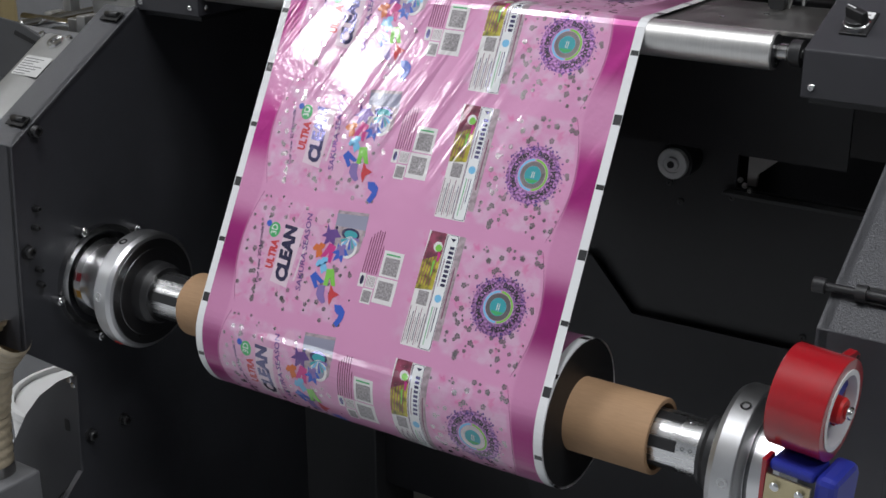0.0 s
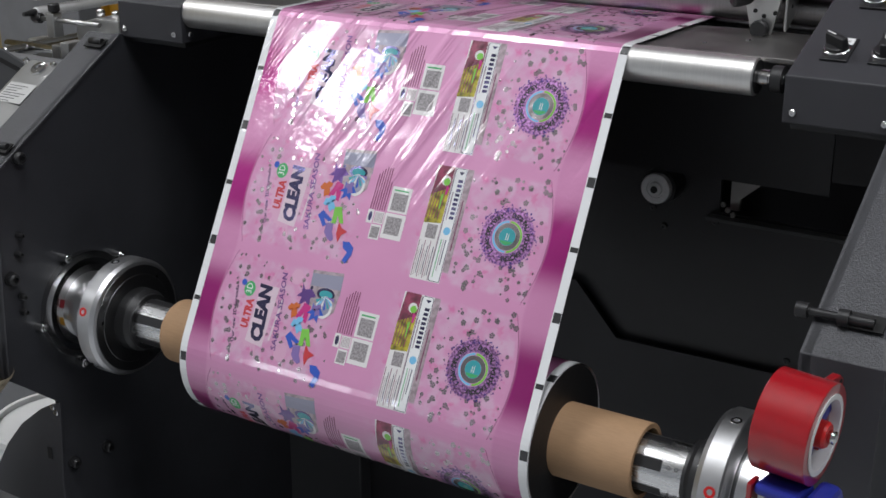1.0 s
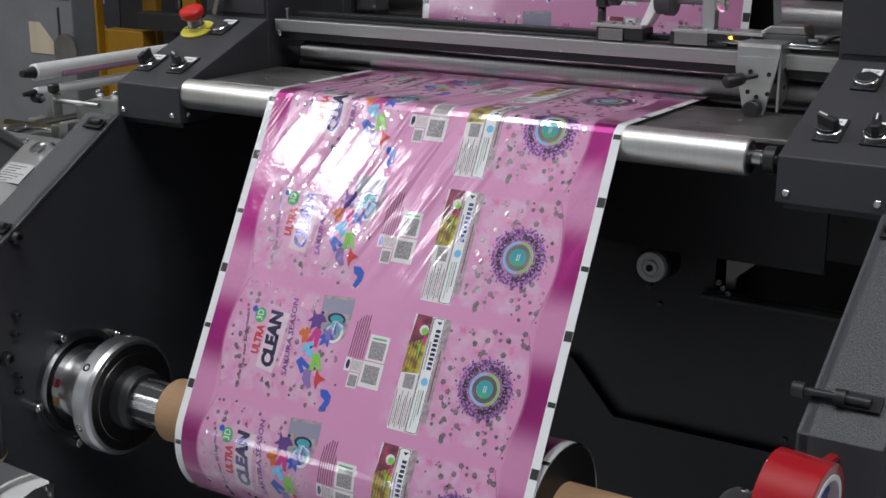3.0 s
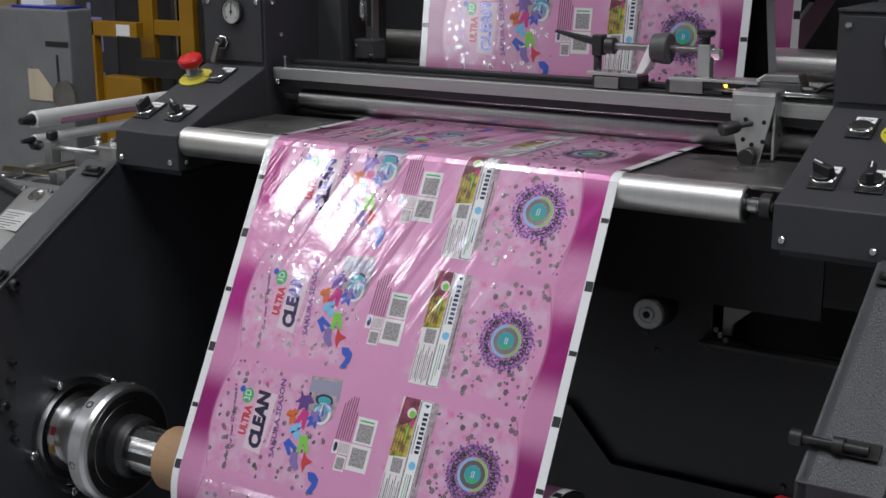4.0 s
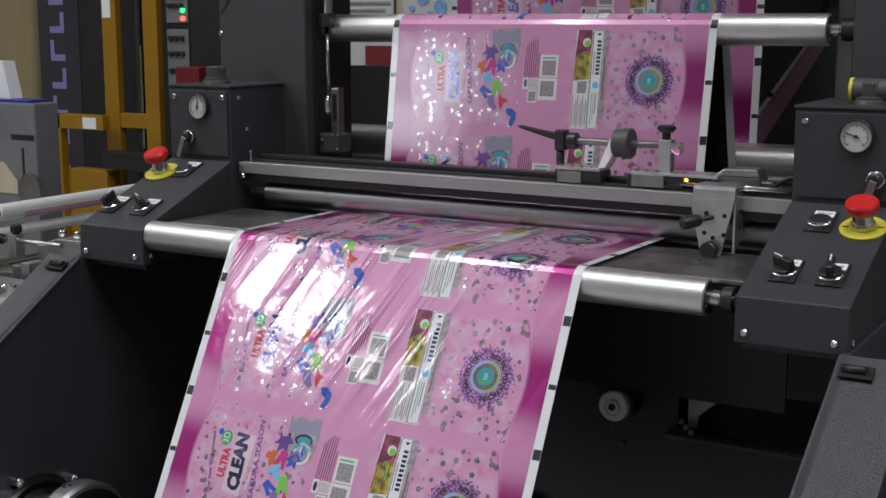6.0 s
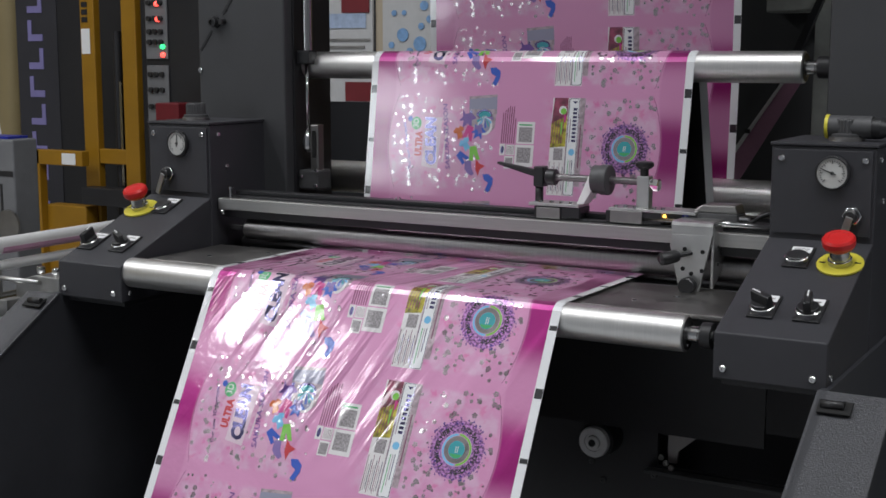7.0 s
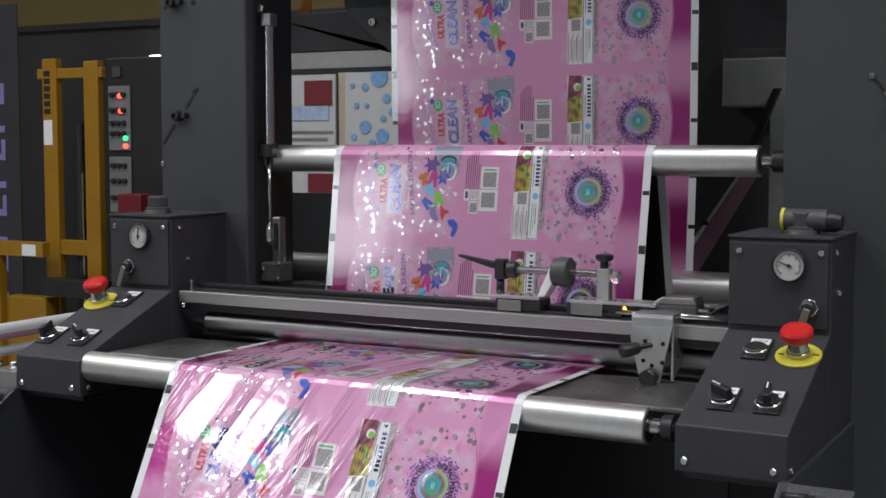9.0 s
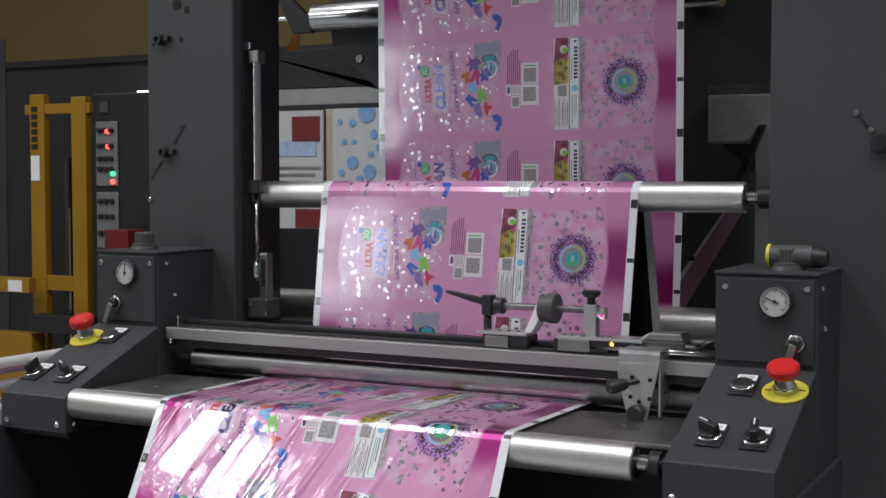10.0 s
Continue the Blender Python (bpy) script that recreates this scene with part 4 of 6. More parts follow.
def console(x0, x1, inner, items, group):
    """A dark control box: sloped desk before an upright gauge housing. items: what sits on the desk, x and distance up the slope."""
    t = thing("control_console", (0, 0, 0), "dark grey sloped control console with knobs and gauge", "control console", group=group)
    plate_part("desk_body", [(-0.0215, 1.1077), (-0.0215, 1.159), (0.1765, 1.2387), (0.1765, 1.1077)], x0, x1, M_DARK, t, bevel=0.0016)
    plate_part("gauge_housing", [(0.1772, 1.09), (0.1772, 1.3490), (0.330, 1.3490), (0.330, 1.09)], x0, x1, M_DARK, t, bevel=0.0016)
    plate_part("lid", [(0.1750, 1.3495), (0.1750, 1.3528), (0.330, 1.3528), (0.330, 1.3495)], x0 - 0.0015, x1 + 0.0015, M_DARK, t, bevel=0.0006)
    front = part("front_cover", block(x0 + 0.004, x1 - 0.004, 0.1742, 0.1768, 1.2450, 1.3450, bevel=0.0008), M_DARK, t, "screwed front cover")
    plate_part("under_rail", [(-0.010, 1.0995), (-0.010, 1.1075), (0.15, 1.1075), (0.15, 1.0995)], x0 + 0.006, x1 - 0.006, M_BLACK, t)
    for x in (x0 + 0.0115, x1 - 0.0145):
        screw(t, (x, -0.0216, 1.1195), "y")
    for x in (x0 + 0.013, x1 - 0.0125):
        screw(front, (x, 0.1740, 1.3345), "y", 0.0040)
    for y, z in ((-0.006, 1.1195), (0.196, 1.3345), (0.215, 1.285)):
        screw(t, (inner, y, z), "x", 0.0036, 1)
    m0 = pose(0, -0.0215, 1.159, SLOPE, 0, 0)
    for kind, x, d in items:
        m = m0 @ pose(x, d, 0.0006)
        if kind == "estop":
            for nm, rows, mat, lab in (("warning_ring", [(0, 0.0262), (0.0022, 0.0262), (0.0026, 0.0255), (0.0026, 0.013)], M_YELLOW, "yellow ring"),
                                       ("stop_collar", [(0.002, 0.0135), (0.008, 0.0135), (0.0085, 0.0115), (0.022, 0.0110)], M_STEEL, "grey collar"),
                                       ("stop_head", [(0.020, 0.0120), (0.024, 0.0170), (0.0275, 0.0186), (0.0335, 0.0186), (0.0362, 0.0165), (0.0370, 0.0115), (0.0362, 0.0108), (0.0368, 0.0)], M_RED, "red mushroom button")):
                bm = bmesh.new()
                lathe(bm, rows, "z", (0, 0, 0), 40)
                bmesh.ops.transform(bm, matrix=m, verts=bm.verts)
                part(nm, bm, mat, t, lab)
            for s in (-1, 1):
                bm = block(-0.0035, 0.0035, -0.001, 0.001, 0.0026, 0.0030, m=m @ pose(s * 0.0195, 0.002 * s, 0))
                part("ring_mark", bm, M_RUBBER, t)
        else:
            base = part("legend_base", block(-0.0145, 0.0145, -0.0150, 0.0310, 0, 0.0022, bevel=0.0008, m=m), M_RUBBER, t, "black legend plate")
            part("legend", block(-0.0115, 0.0115, 0.0165, 0.0290, 0.0022, 0.0028, m=m), M_WHITE, base, "white legend label")
            if kind == "stop":
                word_part("STOP", m @ pose(-0.0085, 0.0195, 0.0030), 0.017, 0.0062, M_RUBBER, base)
            else:
                part("legend_bar", block(-0.008, 0.008, 0.0215, 0.0238, 0.0028, 0.0031, m=m), M_PLATE, base)
            bm = bmesh.new()
            lathe(bm, [(0.002, 0.0140), (0.0075, 0.0140), (0.0085, 0.0128), (0.0085, 0.011)], "z", (0, 0, 0), 36)
            bmesh.ops.transform(bm, matrix=m, verts=bm.verts)
            bezel = part("bezel", bm, M_STEEL, t, "steel bezel")
            if kind in ("stop", "button"):
                bm = bmesh.new()
                lathe(bm, [(0.004, 0.0118), (0.0095, 0.0118), (0.0102, 0.0105), (0.0100, 0.0)], "z", (0, 0, 0), 32)
                bmesh.ops.transform(bm, matrix=m, verts=bm.verts)
                part("push_button", bm, M_RUBBER, bezel, "black push button")
            else:
                turn = 60 if kind == "knob" else 8
                k = m @ pose(0, 0, 0, 0, 0, turn)
                bm = bmesh.new()
                lathe(bm, [(0.004, 0.0122), (0.0115, 0.0120), (0.0120, 0.0112)], "z", (0, 0, 0), 32)
                bmesh.ops.transform(bm, matrix=k, verts=bm.verts)
                part("knob_base", bm, M_RUBBER, bezel)
                part("knob_grip", block(-0.0042, 0.0042, -0.0130, 0.0130, 0.010, 0.0235, bevel=0.0016, m=k), M_RUBBER, bezel, "black knob wing")
                part("knob_pointer", block(-0.0008, 0.0008, 0.0010, 0.0128, 0.0236, 0.0240, m=k), M_WHITE, bezel)
    return t


def gauge(x, z):
    t = thing("pressure_gauge", (x, 0.1740, z), "round white dial pressure gauge with black rim", "gauge", group="pressure gauges")
    part("rim", tube([(0, 0.0200), (-0.006, 0.0200), (-0.0072, 0.0190), (-0.0072, 0.0176), (-0.0052, 0.0176)], "y", seg=40), M_RUBBER, t, "black rim")
    dial = part("dial", tube([(-0.0040, 0.0176), (-0.0054, 0.0176)], "y", seg=40), M_DIAL, t, "white dial")
    for i in range(25):
        a = radians(225 - 270 * i / 24)
        big = i % 4 == 0
        c, s = math.cos(a), math.sin(a)
        part("tick", block(-0.0148, -0.0110 if big else -0.0130, -0.0060, -0.0055, -0.0004, 0.0004, m=pose(0, 0, 0, 0, math.degrees(a), 0)), M_RUBBER, dial)
    part("needle", block(-0.0125, 0.0050, -0.0066, -0.0061, -0.0006, 0.0006, m=pose(0, 0, 0, 0, 20 if x > 0 else 95, 0)), M_RUBBER, dial, "black needle")
    part("pin", tube([(-0.0056, 0.0022), (-0.0072, 0.0020)], "y", seg=14), M_RUBBER, dial)
    return t


def toggle_valve(x, z, tilt):
    t = thing("toggle_valve", (x, 0.1740, z), "small black lever valve with hexagon nut", "valve", group="lever valves")
    part("nut", tube([(0, 0.0115), (-0.0040, 0.0115), (-0.0046, 0.0105)], "y", seg=6), M_CHROME, t, "hexagon nut")
    part("stem", tube([(-0.004, 0.0085), (-0.012, 0.0080), (-0.014, 0.006)], "y", seg=20), M_RUBBER, t)
    part("lever", block(-0.0045, 0.0045, -0.0150, -0.0110, -0.034, 0.002, bevel=0.0012, m=pose(0, 0, 0, 8, tilt, 0)), M_PLATE, t, "flat lever")
    return t


def regulator(x, y, z, elbow):
    t = thing("air_regulator", (x, y, z), "ribbed grey pressure regulator knob on the gauge housing", "regulator", group="air regulators")
    bm = bmesh.new()
    n = 48
    rows = [(0.0, 0.019), (0.004, 0.019), (0.005, 0.0155), (0.020, 0.0155), (0.0225, 0.0140)]
    lathe(bm, rows, "z", (0, 0, 0), n, smooth=False)
    for v in bm.verts:
        if 0.0049 < v.co.z < 0.0205 and round(math.atan2(v.co.y, v.co.x) / (2 * math.pi) * n) % 2:
            v.co.x, v.co.y = v.co.x * 0.94, v.co.y * 0.94
    part("ribbed_knob", bm, M_GREYPLASTIC, t, "ribbed knob")
    part("foot_ring", tube([(-0.0045, 0.0215), (0.0, 0.0215), (0.0006, 0.0195)], "z", seg=40), M_PLATE, t)
    if elbow:
        part("yellow_band", tube([(-0.0245, 0.0145), (-0.0225, 0.0147), (-0.0205, 0.0145)], "x", (0, 0, 0.012), 28), M_YELLOW, t, "thin yellow band")
        part("side_body", tube([(-0.0225, 0.0138), (0.030, 0.0138)], "x", (0, 0, 0.012), 28), M_GREYPLASTIC, t)
        part("elbow_cap", tube([(0.0255, 0.0130), (0.040, 0.0125), (0.047, 0.0095), (0.049, 0.004)], "x", (0, 0, 0.011), 24), M_RUBBER, t, "black elbow cap")
    return t


console(-0.540, -0.418, -0.418, (("estop", -0.517, 0.163), ("button", -0.475, 0.168), ("knob2", -0.520, 0.050), ("knob", -0.459, 0.051)), "control consoles")
console(0.4435, 0.5655, 0.5655, (("estop", 0.5405, 0.160), ("stop", 0.4915, 0.160), ("knob", 0.483, 0.049), ("knob2", 0.533, 0.050)), "control consoles")
gauge(0.517, 1.319)
gauge(-0.476, 1.320)
toggle_valve(0.541, 1.270, 18)
toggle_valve(-0.498, 1.273, 28)
regulator(0.517, 0.235, 1.3572, True)
regulator(-0.493, 0.235, 1.3572, False)

# ---------------------------------------------------------------- table, nip and cross bar
table = thing("table_plate", (0, 0, 0), "worn steel table plate under the film", "plate")
part("sheet", block(-0.408, 0.440, 0.0255, 0.186, 1.1605, 1.1664, bevel=0.0012), M_PLATE, table, "grey steel sheet")
for x, y in ((-0.345, 0.085), (-0.29, 0.150), (0.315, 0.072), (0.352, 0.115)):
    bm = bmesh.new()
    lathe(bm, [(1.1664, 0.0036), (1.1672, 0.0034), (1.1674, 0.0)], "z", (x, y, 0), 14)
    part("countersunk_screw", bm, M_CHROME, table)
M_BAR = material("dull_aluminium", (0.46, 0.455, 0.44), 0.42, metal=1.0, var=0.08, scale=12, aniso=(1, 30, 30), rough_var=0.06)
bar = thing("cross_bar", (0, 0, 0), "brushed aluminium cross bar with a black slide rail", "cross bar")
part("bar_profile", block(-0.4115, 0.4425, 0.1855, 0.1995, 1.2205, 1.2380, bevel=0.001), M_BAR, bar, "brushed aluminium bar")
part("lower_lip", block(-0.4115, 0.4425, 0.1930, 0.2080, 1.2085, 1.2203, bevel=0.0008), M_BLACK, bar)
part("slide_rail", block(-0.405, 0.4425, 0.2000, 0.2300, 1.2330, 1.2415, bevel=0.001), M_BLACK, bar, "black slide rail")
part("rail_lip", block(-0.400, 0.4425, 0.2150, 0.2350, 1.2417, 1.2480, bevel=0.001), M_BLACK, bar)
part("rail_rod", tube([(0.27, 0.0035), (0.4425, 0.0035)], "x", (0, 0.199, 1.2470), 14), M_STEEL, bar, "thin steel rod")
part("bar_pin", tube([(1.2380, 0.0022), (1.2530, 0.0022), (1.2530, 0.0040), (1.2560, 0.0040)], "z", (-0.390, 0.190, 0), 12), M_CHROME, bar)
screw(bar, (-0.4025, 0.1850, 1.2170), "y", 0.0040)
nip = thing("nip_roller", (0, 0.218, 1.1895), "dull steel nip roller pressing on the film", "roller")
part("nip_barrel", tube([(-0.378, 0.0150), (-0.376, 0.0165), (0.418, 0.0165), (0.420, 0.0150)], seg=48), M_NIP, nip, "dull steel barrel")
part("nip_journal", tube([(-0.412, 0.006), (0.442, 0.006)], seg=20), M_STEEL, nip)
rod = thing("cross_rod", (0, 0.246, 1.1640), "thin steel rod behind the nip roller", "rod")
part("rod_bar", tube([(-0.41, 0.0078), (0.44, 0.0078)], seg=24), M_NIP, rod)

# ---------------------------------------------------------------- clamp bracket on the bar
clamp = thing("clamp_bracket", (0, 0, 0), "bent milled aluminium clamp bracket with two black knobs", "bracket")
bm = prism(bmesh.new(), [(0.326, 1.2360), (0.379, 1.2375), (0.376, 1.222), (0.3615, 1.1600), (0.3585, 1.1575), (0.3430, 1.1565), (0.3395, 1.1590), (0.3245, 1.221)], 0.1625, 0.1665, "y", 0.001)
face = part("face_plate", bm, M_ALU, clamp, "tapered aluminium face plate")
part("top_plate", block(0.3262, 0.3795, 0.1665, 0.2480, 1.2485, 1.2525, bevel=0.0014), M_ALU, clamp)
part("bend", prism(bmesh.new(), [(0.1625, 1.2365), (0.1625, 1.2470), (0.1642, 1.2512), (0.1680, 1.2525), (0.1680, 1.2485), (0.1665, 1.2465), (0.1665, 1.2365)], 0.3262, 0.3790, "x"), M_ALU, clamp)
plate_part("side_cheek", [(0.1675, 1.2480), (0.2480, 1.2480), (0.2420, 1.2080), (0.2330, 1.2040), (0.1675, 1.1700)], 0.3755, 0.3795, M_ALU, clamp)
for x, z in ((0.3440, 1.2180), (0.3670, 1.2160), (0.3420, 1.1935), (0.3665, 1.1925), (0.3530, 1.1880)):
    part("screw_hole", tube([(0.1618, 0.0028), (0.1626, 0.0028)], "y", (x, 0, z), 14), M_VOID, face)
for y, z in ((0.1830, 1.2200), (0.1830, 1.1990)):
    part("screw_hole", tube([(0.3794, 0.0026), (0.3802, 0.0026)], "x", (0, y, z), 14), M_VOID, clamp)
bm = bmesh.new()
lathe(bm, [(0.0, 0.0030), (0.018, 0.0030), (0.018, 0.0062), (0.022, 0.0078), (0.036, 0.0088), (0.042, 0.0078), (0.0445, 0.0040)], "z", (0, 0, 0), 24)
bmesh.ops.transform(bm, matrix=pose(0.352, 0.1640, 1.2135, 98, 0, -42), verts=bm.verts)
part("pull_knob", bm, M_RUBBER, clamp, "black ball knob on a pin")
part("round_knob", tube([(0.1625, 0.0060), (0.1590, 0.0105), (0.1490, 0.0105), (0.1475, 0.0090)], "y", (0.3515, 0, 1.1740), 28), M_RUBBER, clamp, "black round knob")

# ---------------------------------------------------------------- web guide sensor on the rail
guide = thing("edge_guide", (0, 0, 0), "edge sensor slides with threaded spindle and black handle", "sensor")
part("slide_block", block(0.121, 0.187, 0.1960, 0.2300, 1.2415, 1.2560, bevel=0.001), M_BLACK, guide, "black slide block")
part("block_face", block(0.1255, 0.1600, 0.1935, 0.1958, 1.2400, 1.2545, bevel=0.0006), M_PLATE, guide)
part("base_plate", block(0.113, 0.186, 0.1950, 0.2300, 1.2562, 1.2605, bevel=0.0008), M_ALU, guide, "aluminium base plate")
for x in (0.128, 0.144, 0.158, 0.172):
    bm = bmesh.new()
    lathe(bm, [(1.2605, 0.0030), (1.2630, 0.0028), (1.2632, 0.0014)], "z", (x, 0.202, 0), 12)
    part("plate_screw", bm, M_CHROME, guide)
bm = prism(bmesh.new(), [(0.1805, 1.2605), (0.1990, 1.3025), (0.2040, 1.3025), (0.2120, 1.2950), (0.1905, 1.2605)], 0.2000, 0.2250, "y", 0.001)
part("slanted_arm", bm, M_WHITEPL, guide, "slanted pale arm")
part("spindle", tube([(0.120, 0.0042), (0.285, 0.0042)], "x", (0, 0.212, 1.2935), 20), M_NIP, guide, "threaded steel spindle")
bm = bmesh.new()
for i in range(70):
    x = 0.132 + i * 0.0021
    lathe(bm, [(x - 0.0006, 0.0042), (x, 0.0050), (x + 0.0006, 0.0042)], "x", (0, 0.212, 1.2935), 12, cap=False)
part("thread", bm, M_NIP, guide)
part("spindle_collar", tube([(0.1320, 0.0085), (0.1335, 0.0110), (0.1450, 0.0110), (0.1465, 0.0090)], "x", (0, 0.212, 1.2935), 28), M_RUBBER, guide, "black ribbed collar")
part("clamp_head", block(0.1150, 0.1300, 0.2040, 0.2210, 1.2800, 1.3075, bevel=0.002), M_RUBBER, guide, "black clamp head")
part("clamp_foot", tube([(1.2605, 0.0055), (1.2800, 0.0055)], "z", (0.1210, 0.212, 0), 16), M_RUBBER, guide)
part("lever_handle", prism(bmesh.new(), [(0.119, 1.3025), (0.119, 1.2920), (0.100, 1.2965), (0.059, 1.3075), (0.057, 1.3100), (0.060, 1.3115)], 0.2080, 0.2160, "y", 0.0018), M_RUBBER, guide, "tapered black lever")
part("hand_wheel", tube([(0.2000, 0.0170), (0.2010, 0.0185), (0.2110, 0.0185), (0.2120, 0.0180), (0.2120, 0.0200), (0.2220, 0.0200), (0.2232, 0.0185), (0.2232, 0.0080)], "x", (0, 0.212, 1.2935), 48), M_GREYPLASTIC, guide, "dark grey hand wheel")
part("post", block(0.2620, 0.2790, 0.2050, 0.2200, 1.2600, 1.3010, bevel=0.0012), M_ALU, guide, "aluminium post")
part("post_knob", tube([(1.3010, 0.0055), (1.3100, 0.0055), (1.3105, 0.0085), (1.3140, 0.0120), (1.3180, 0.0120), (1.3195, 0.0095)], "z", (0.2700, 0.212, 0), 24), M_RUBBER, guide, "black wing knob")
part("post_nut", tube([(0.2790, 0.0060), (0.2840, 0.0060), (0.2840, 0.0085), (0.2900, 0.0085), (0.2910, 0.0070)], "x", (0, 0.212, 1.2900), 6), M_CHROME, guide)
part("slide_block", block(0.224, 0.300, 0.1960, 0.2300, 1.2415, 1.2560, bevel=0.001), M_BLACK, guide)
part("block_face", block(0.2310, 0.2750, 0.1935, 0.1958, 1.2410, 1.2565, bevel=0.0006), M_PLATE, guide)
part("base_plate", block(0.228, 0.345, 0.1950, 0.2350, 1.2562, 1.2600, bevel=0.0008), M_ALU, guide)
for x in (0.236, 0.249, 0.288, 0.300, 0.262):
    bm = bmesh.new()
    lathe(bm, [(1.2600, 0.0030), (1.2626, 0.0028), (1.2628, 0.0014)], "z", (x, 0.202, 0), 12)
    part("plate_screw", bm, M_CHROME, guide)
part("sensor_body", block(0.2930, 0.3960, 0.2040, 0.2380, 1.2440, 1.2590, bevel=0.0012), M_GREYPLASTIC, guide, "grey edge sensor body")
part("sensor_head", prism(bmesh.new(), [(0.335, 1.2592), (0.350, 1.2690), (0.392, 1.2700), (0.396, 1.2592)], 0.2060, 0.2380, "y", 0.002), M_PLATE, guide, "grey metal sensor head")
part("indicator_light", tube([(0.2036, 0.0024), (0.2022, 0.0020)], "y", (0.3015, 0, 1.2515), 14), material("amber_light", (0.9, 0.5, 0.05), 0.4, emit=((1.0, 0.55, 0.1), 4.0)), guide, "amber indicator light")
part("info_mark", tube([(0.2039, 0.0050), (0.2033, 0.0050)], "y", (0.3290, 0, 1.2512), 24), M_BLUE, guide, "round blue mark")
part("info_bar", block(0.3284, 0.3296, 0.2028, 0.2033, 1.2485, 1.2540), M_WHITE, guide)
curve_part("sensor_cable", [(0.396, 0.215, 1.252), (0.412, 0.212, 1.250), (0.424, 0.208, 1.258), (0.436, 0.215, 1.262)], 0.0028, M_RUBBER, guide, "black cable")
part("cable_plug", tube([(0.394, 0.0042), (0.408, 0.0042), (0.410, 0.0030)], "x", (0, 0.213, 1.2525), 16), M_CHROME, guide)


# ---------------------------------------------------------------- columns
def column(x0, x1, label):
    t = thing("machine_column", (0, 0, 0), label, "column", group="grey machine columns")
    part("shell", block(x0, x1, 0.3102, 0.430, 0.06, 2.30, bevel=0.003), M_GREY, t)
    part("inner_edge", block(x1 - 0.001 if x0 < 0 else x0 - 0.004, x1 + 0.004 if x0 < 0 else x0 + 0.001, 0.33, 0.43, 0.3, 2.29, bevel=0.001), M_BLACK, t, "black inner edge")
    return t


col = column(-0.548, -0.3736, "tall grey painted steel column with slots and bolts")
for x, z in ((-0.518, 1.690), (-0.510, 1.507)):
    bm = bmesh.new()
    lathe(bm, [(0.3100, 0.0095), (0.3060, 0.0095), (0.3060, 0.0075), (0.2980, 0.0075), (0.2975, 0.0045), (0.3010, 0.0040)], "y", (x, 0, z), 20)
    part("column_bolt", bm, M_RUBBER, col, "black socket-head bolt")
    bm = bmesh.new()
    lathe(bm, [(0.3100, 0.0050), (0.3010, 0.0050), (0.3000, 0.0042)], "y", (x + 0.016, 0, z + 0.001), 16)
    part("column_bolt", bm, M_RUBBER, col)
for cx, cz, a, ln in ((-0.483, 1.536, -52, 0.020), (-0.531, 1.478, -52, 0.020)):
    part("slot", block(-ln, ln, 0.3092, 0.3104, -0.0022, 0.0022, m=pose(cx, 0, cz, 0, a, 0)), M_BLACK, col, "slanted slot")
for x, z, r in ((-0.533, 1.694, 0.003), (-0.535, 1.683, 0.003), (-0.477, 1.688, 0.0045), (-0.465, 1.735, 0.0055), (-0.485, 1.745, 0.009), (-0.477, 1.546, 0.004), (-0.489, 1.526, 0.003)):
    part("bolt_hole", tube([(0.3104, r), (0.3094, r)], "y", (x, 0, z), 14), M_VOID, col)
screw(col, (-0.5445, 0.3100, 1.430), "y", 0.0042)
col_r = column(0.4735, 0.70, "tall grey painted steel column beside the gauge housing")
part("slot", block(-0.014, 0.014, 0.3092, 0.3104, -0.0016, 0.0016, m=pose(0.590, 0, 1.534, 0, 52, 0)), M_BLACK, col_r, "slanted slot")
for x, z in ((0.5805, 1.545), (0.5990, 1.5235)):
    screw(col_r, (x, 0.3100, z), "y", 0.0038, mat=M_PLATE)
bm = bmesh.new()
lathe(bm, [(0.3100, 0.0120), (0.3050, 0.0120), (0.3050, 0.0090), (0.2960, 0.0088), (0.2955, 0.0050)], "y", (0.6110, 0, 1.5060), 22)
part("column_bolt", bm, M_RUBBER, col_r)

# tension cylinder beside the left column
cyl = thing("pneumatic_cylinder", (0.0039, 0, 0), "slim steel pneumatic cylinder standing beside the grey column", "cylinder")
part("cylinder_tube", tube([(1.462, 0.0080), (1.655, 0.0080)], "z", (-0.358, 0.345, 0), 24), M_STEEL, cyl, "steel tube")
part("head_clamp", block(-0.368, -0.348, 0.336, 0.355, 1.648, 1.668, bevel=0.002), M_PLATE, cyl)
part("head_eye", tube([(0.336, 0.006), (0.332, 0.006), (0.332, 0.003)], "y", (-0.3655, 0, 1.6755), 16), M_CHROME, cyl)
part("foot_clamp", block(-0.372, -0.348, 0.334, 0.356, 1.4400, 1.4620, bevel=0.002), M_BLACK, cyl)
part("piston_rod", tube([(1.330, 0.0030), (1.440, 0.0030)], "z", (-0.360, 0.345, 0), 14), M_CHROME, cyl, "thin bright rod")
bm = bmesh.new()
lathe(bm, [(1.300, 0.004), (1.306, 0.0085), (1.316, 0.0095), (1.326, 0.0080), (1.332, 0.0035)], "z", (-0.360, 0.345, 0), 18)
part("rod_end", bm, M_CHROME, cyl, "ball rod end")
part("foot_bracket", block(-0.352, -0.336, 0.340, 0.356, 1.265, 1.345, bevel=0.002), M_PLATE, cyl, "slotted steel bracket")
part("bracket_slot", block(-0.3475, -0.3405, 0.3388, 0.3402, 1.292, 1.335), M_VOID, cyl)
part("foot_block", block(-0.372, -0.334, 0.335, 0.372, 1.240, 1.272, bevel=0.003), M_GREYPLASTIC, cyl)
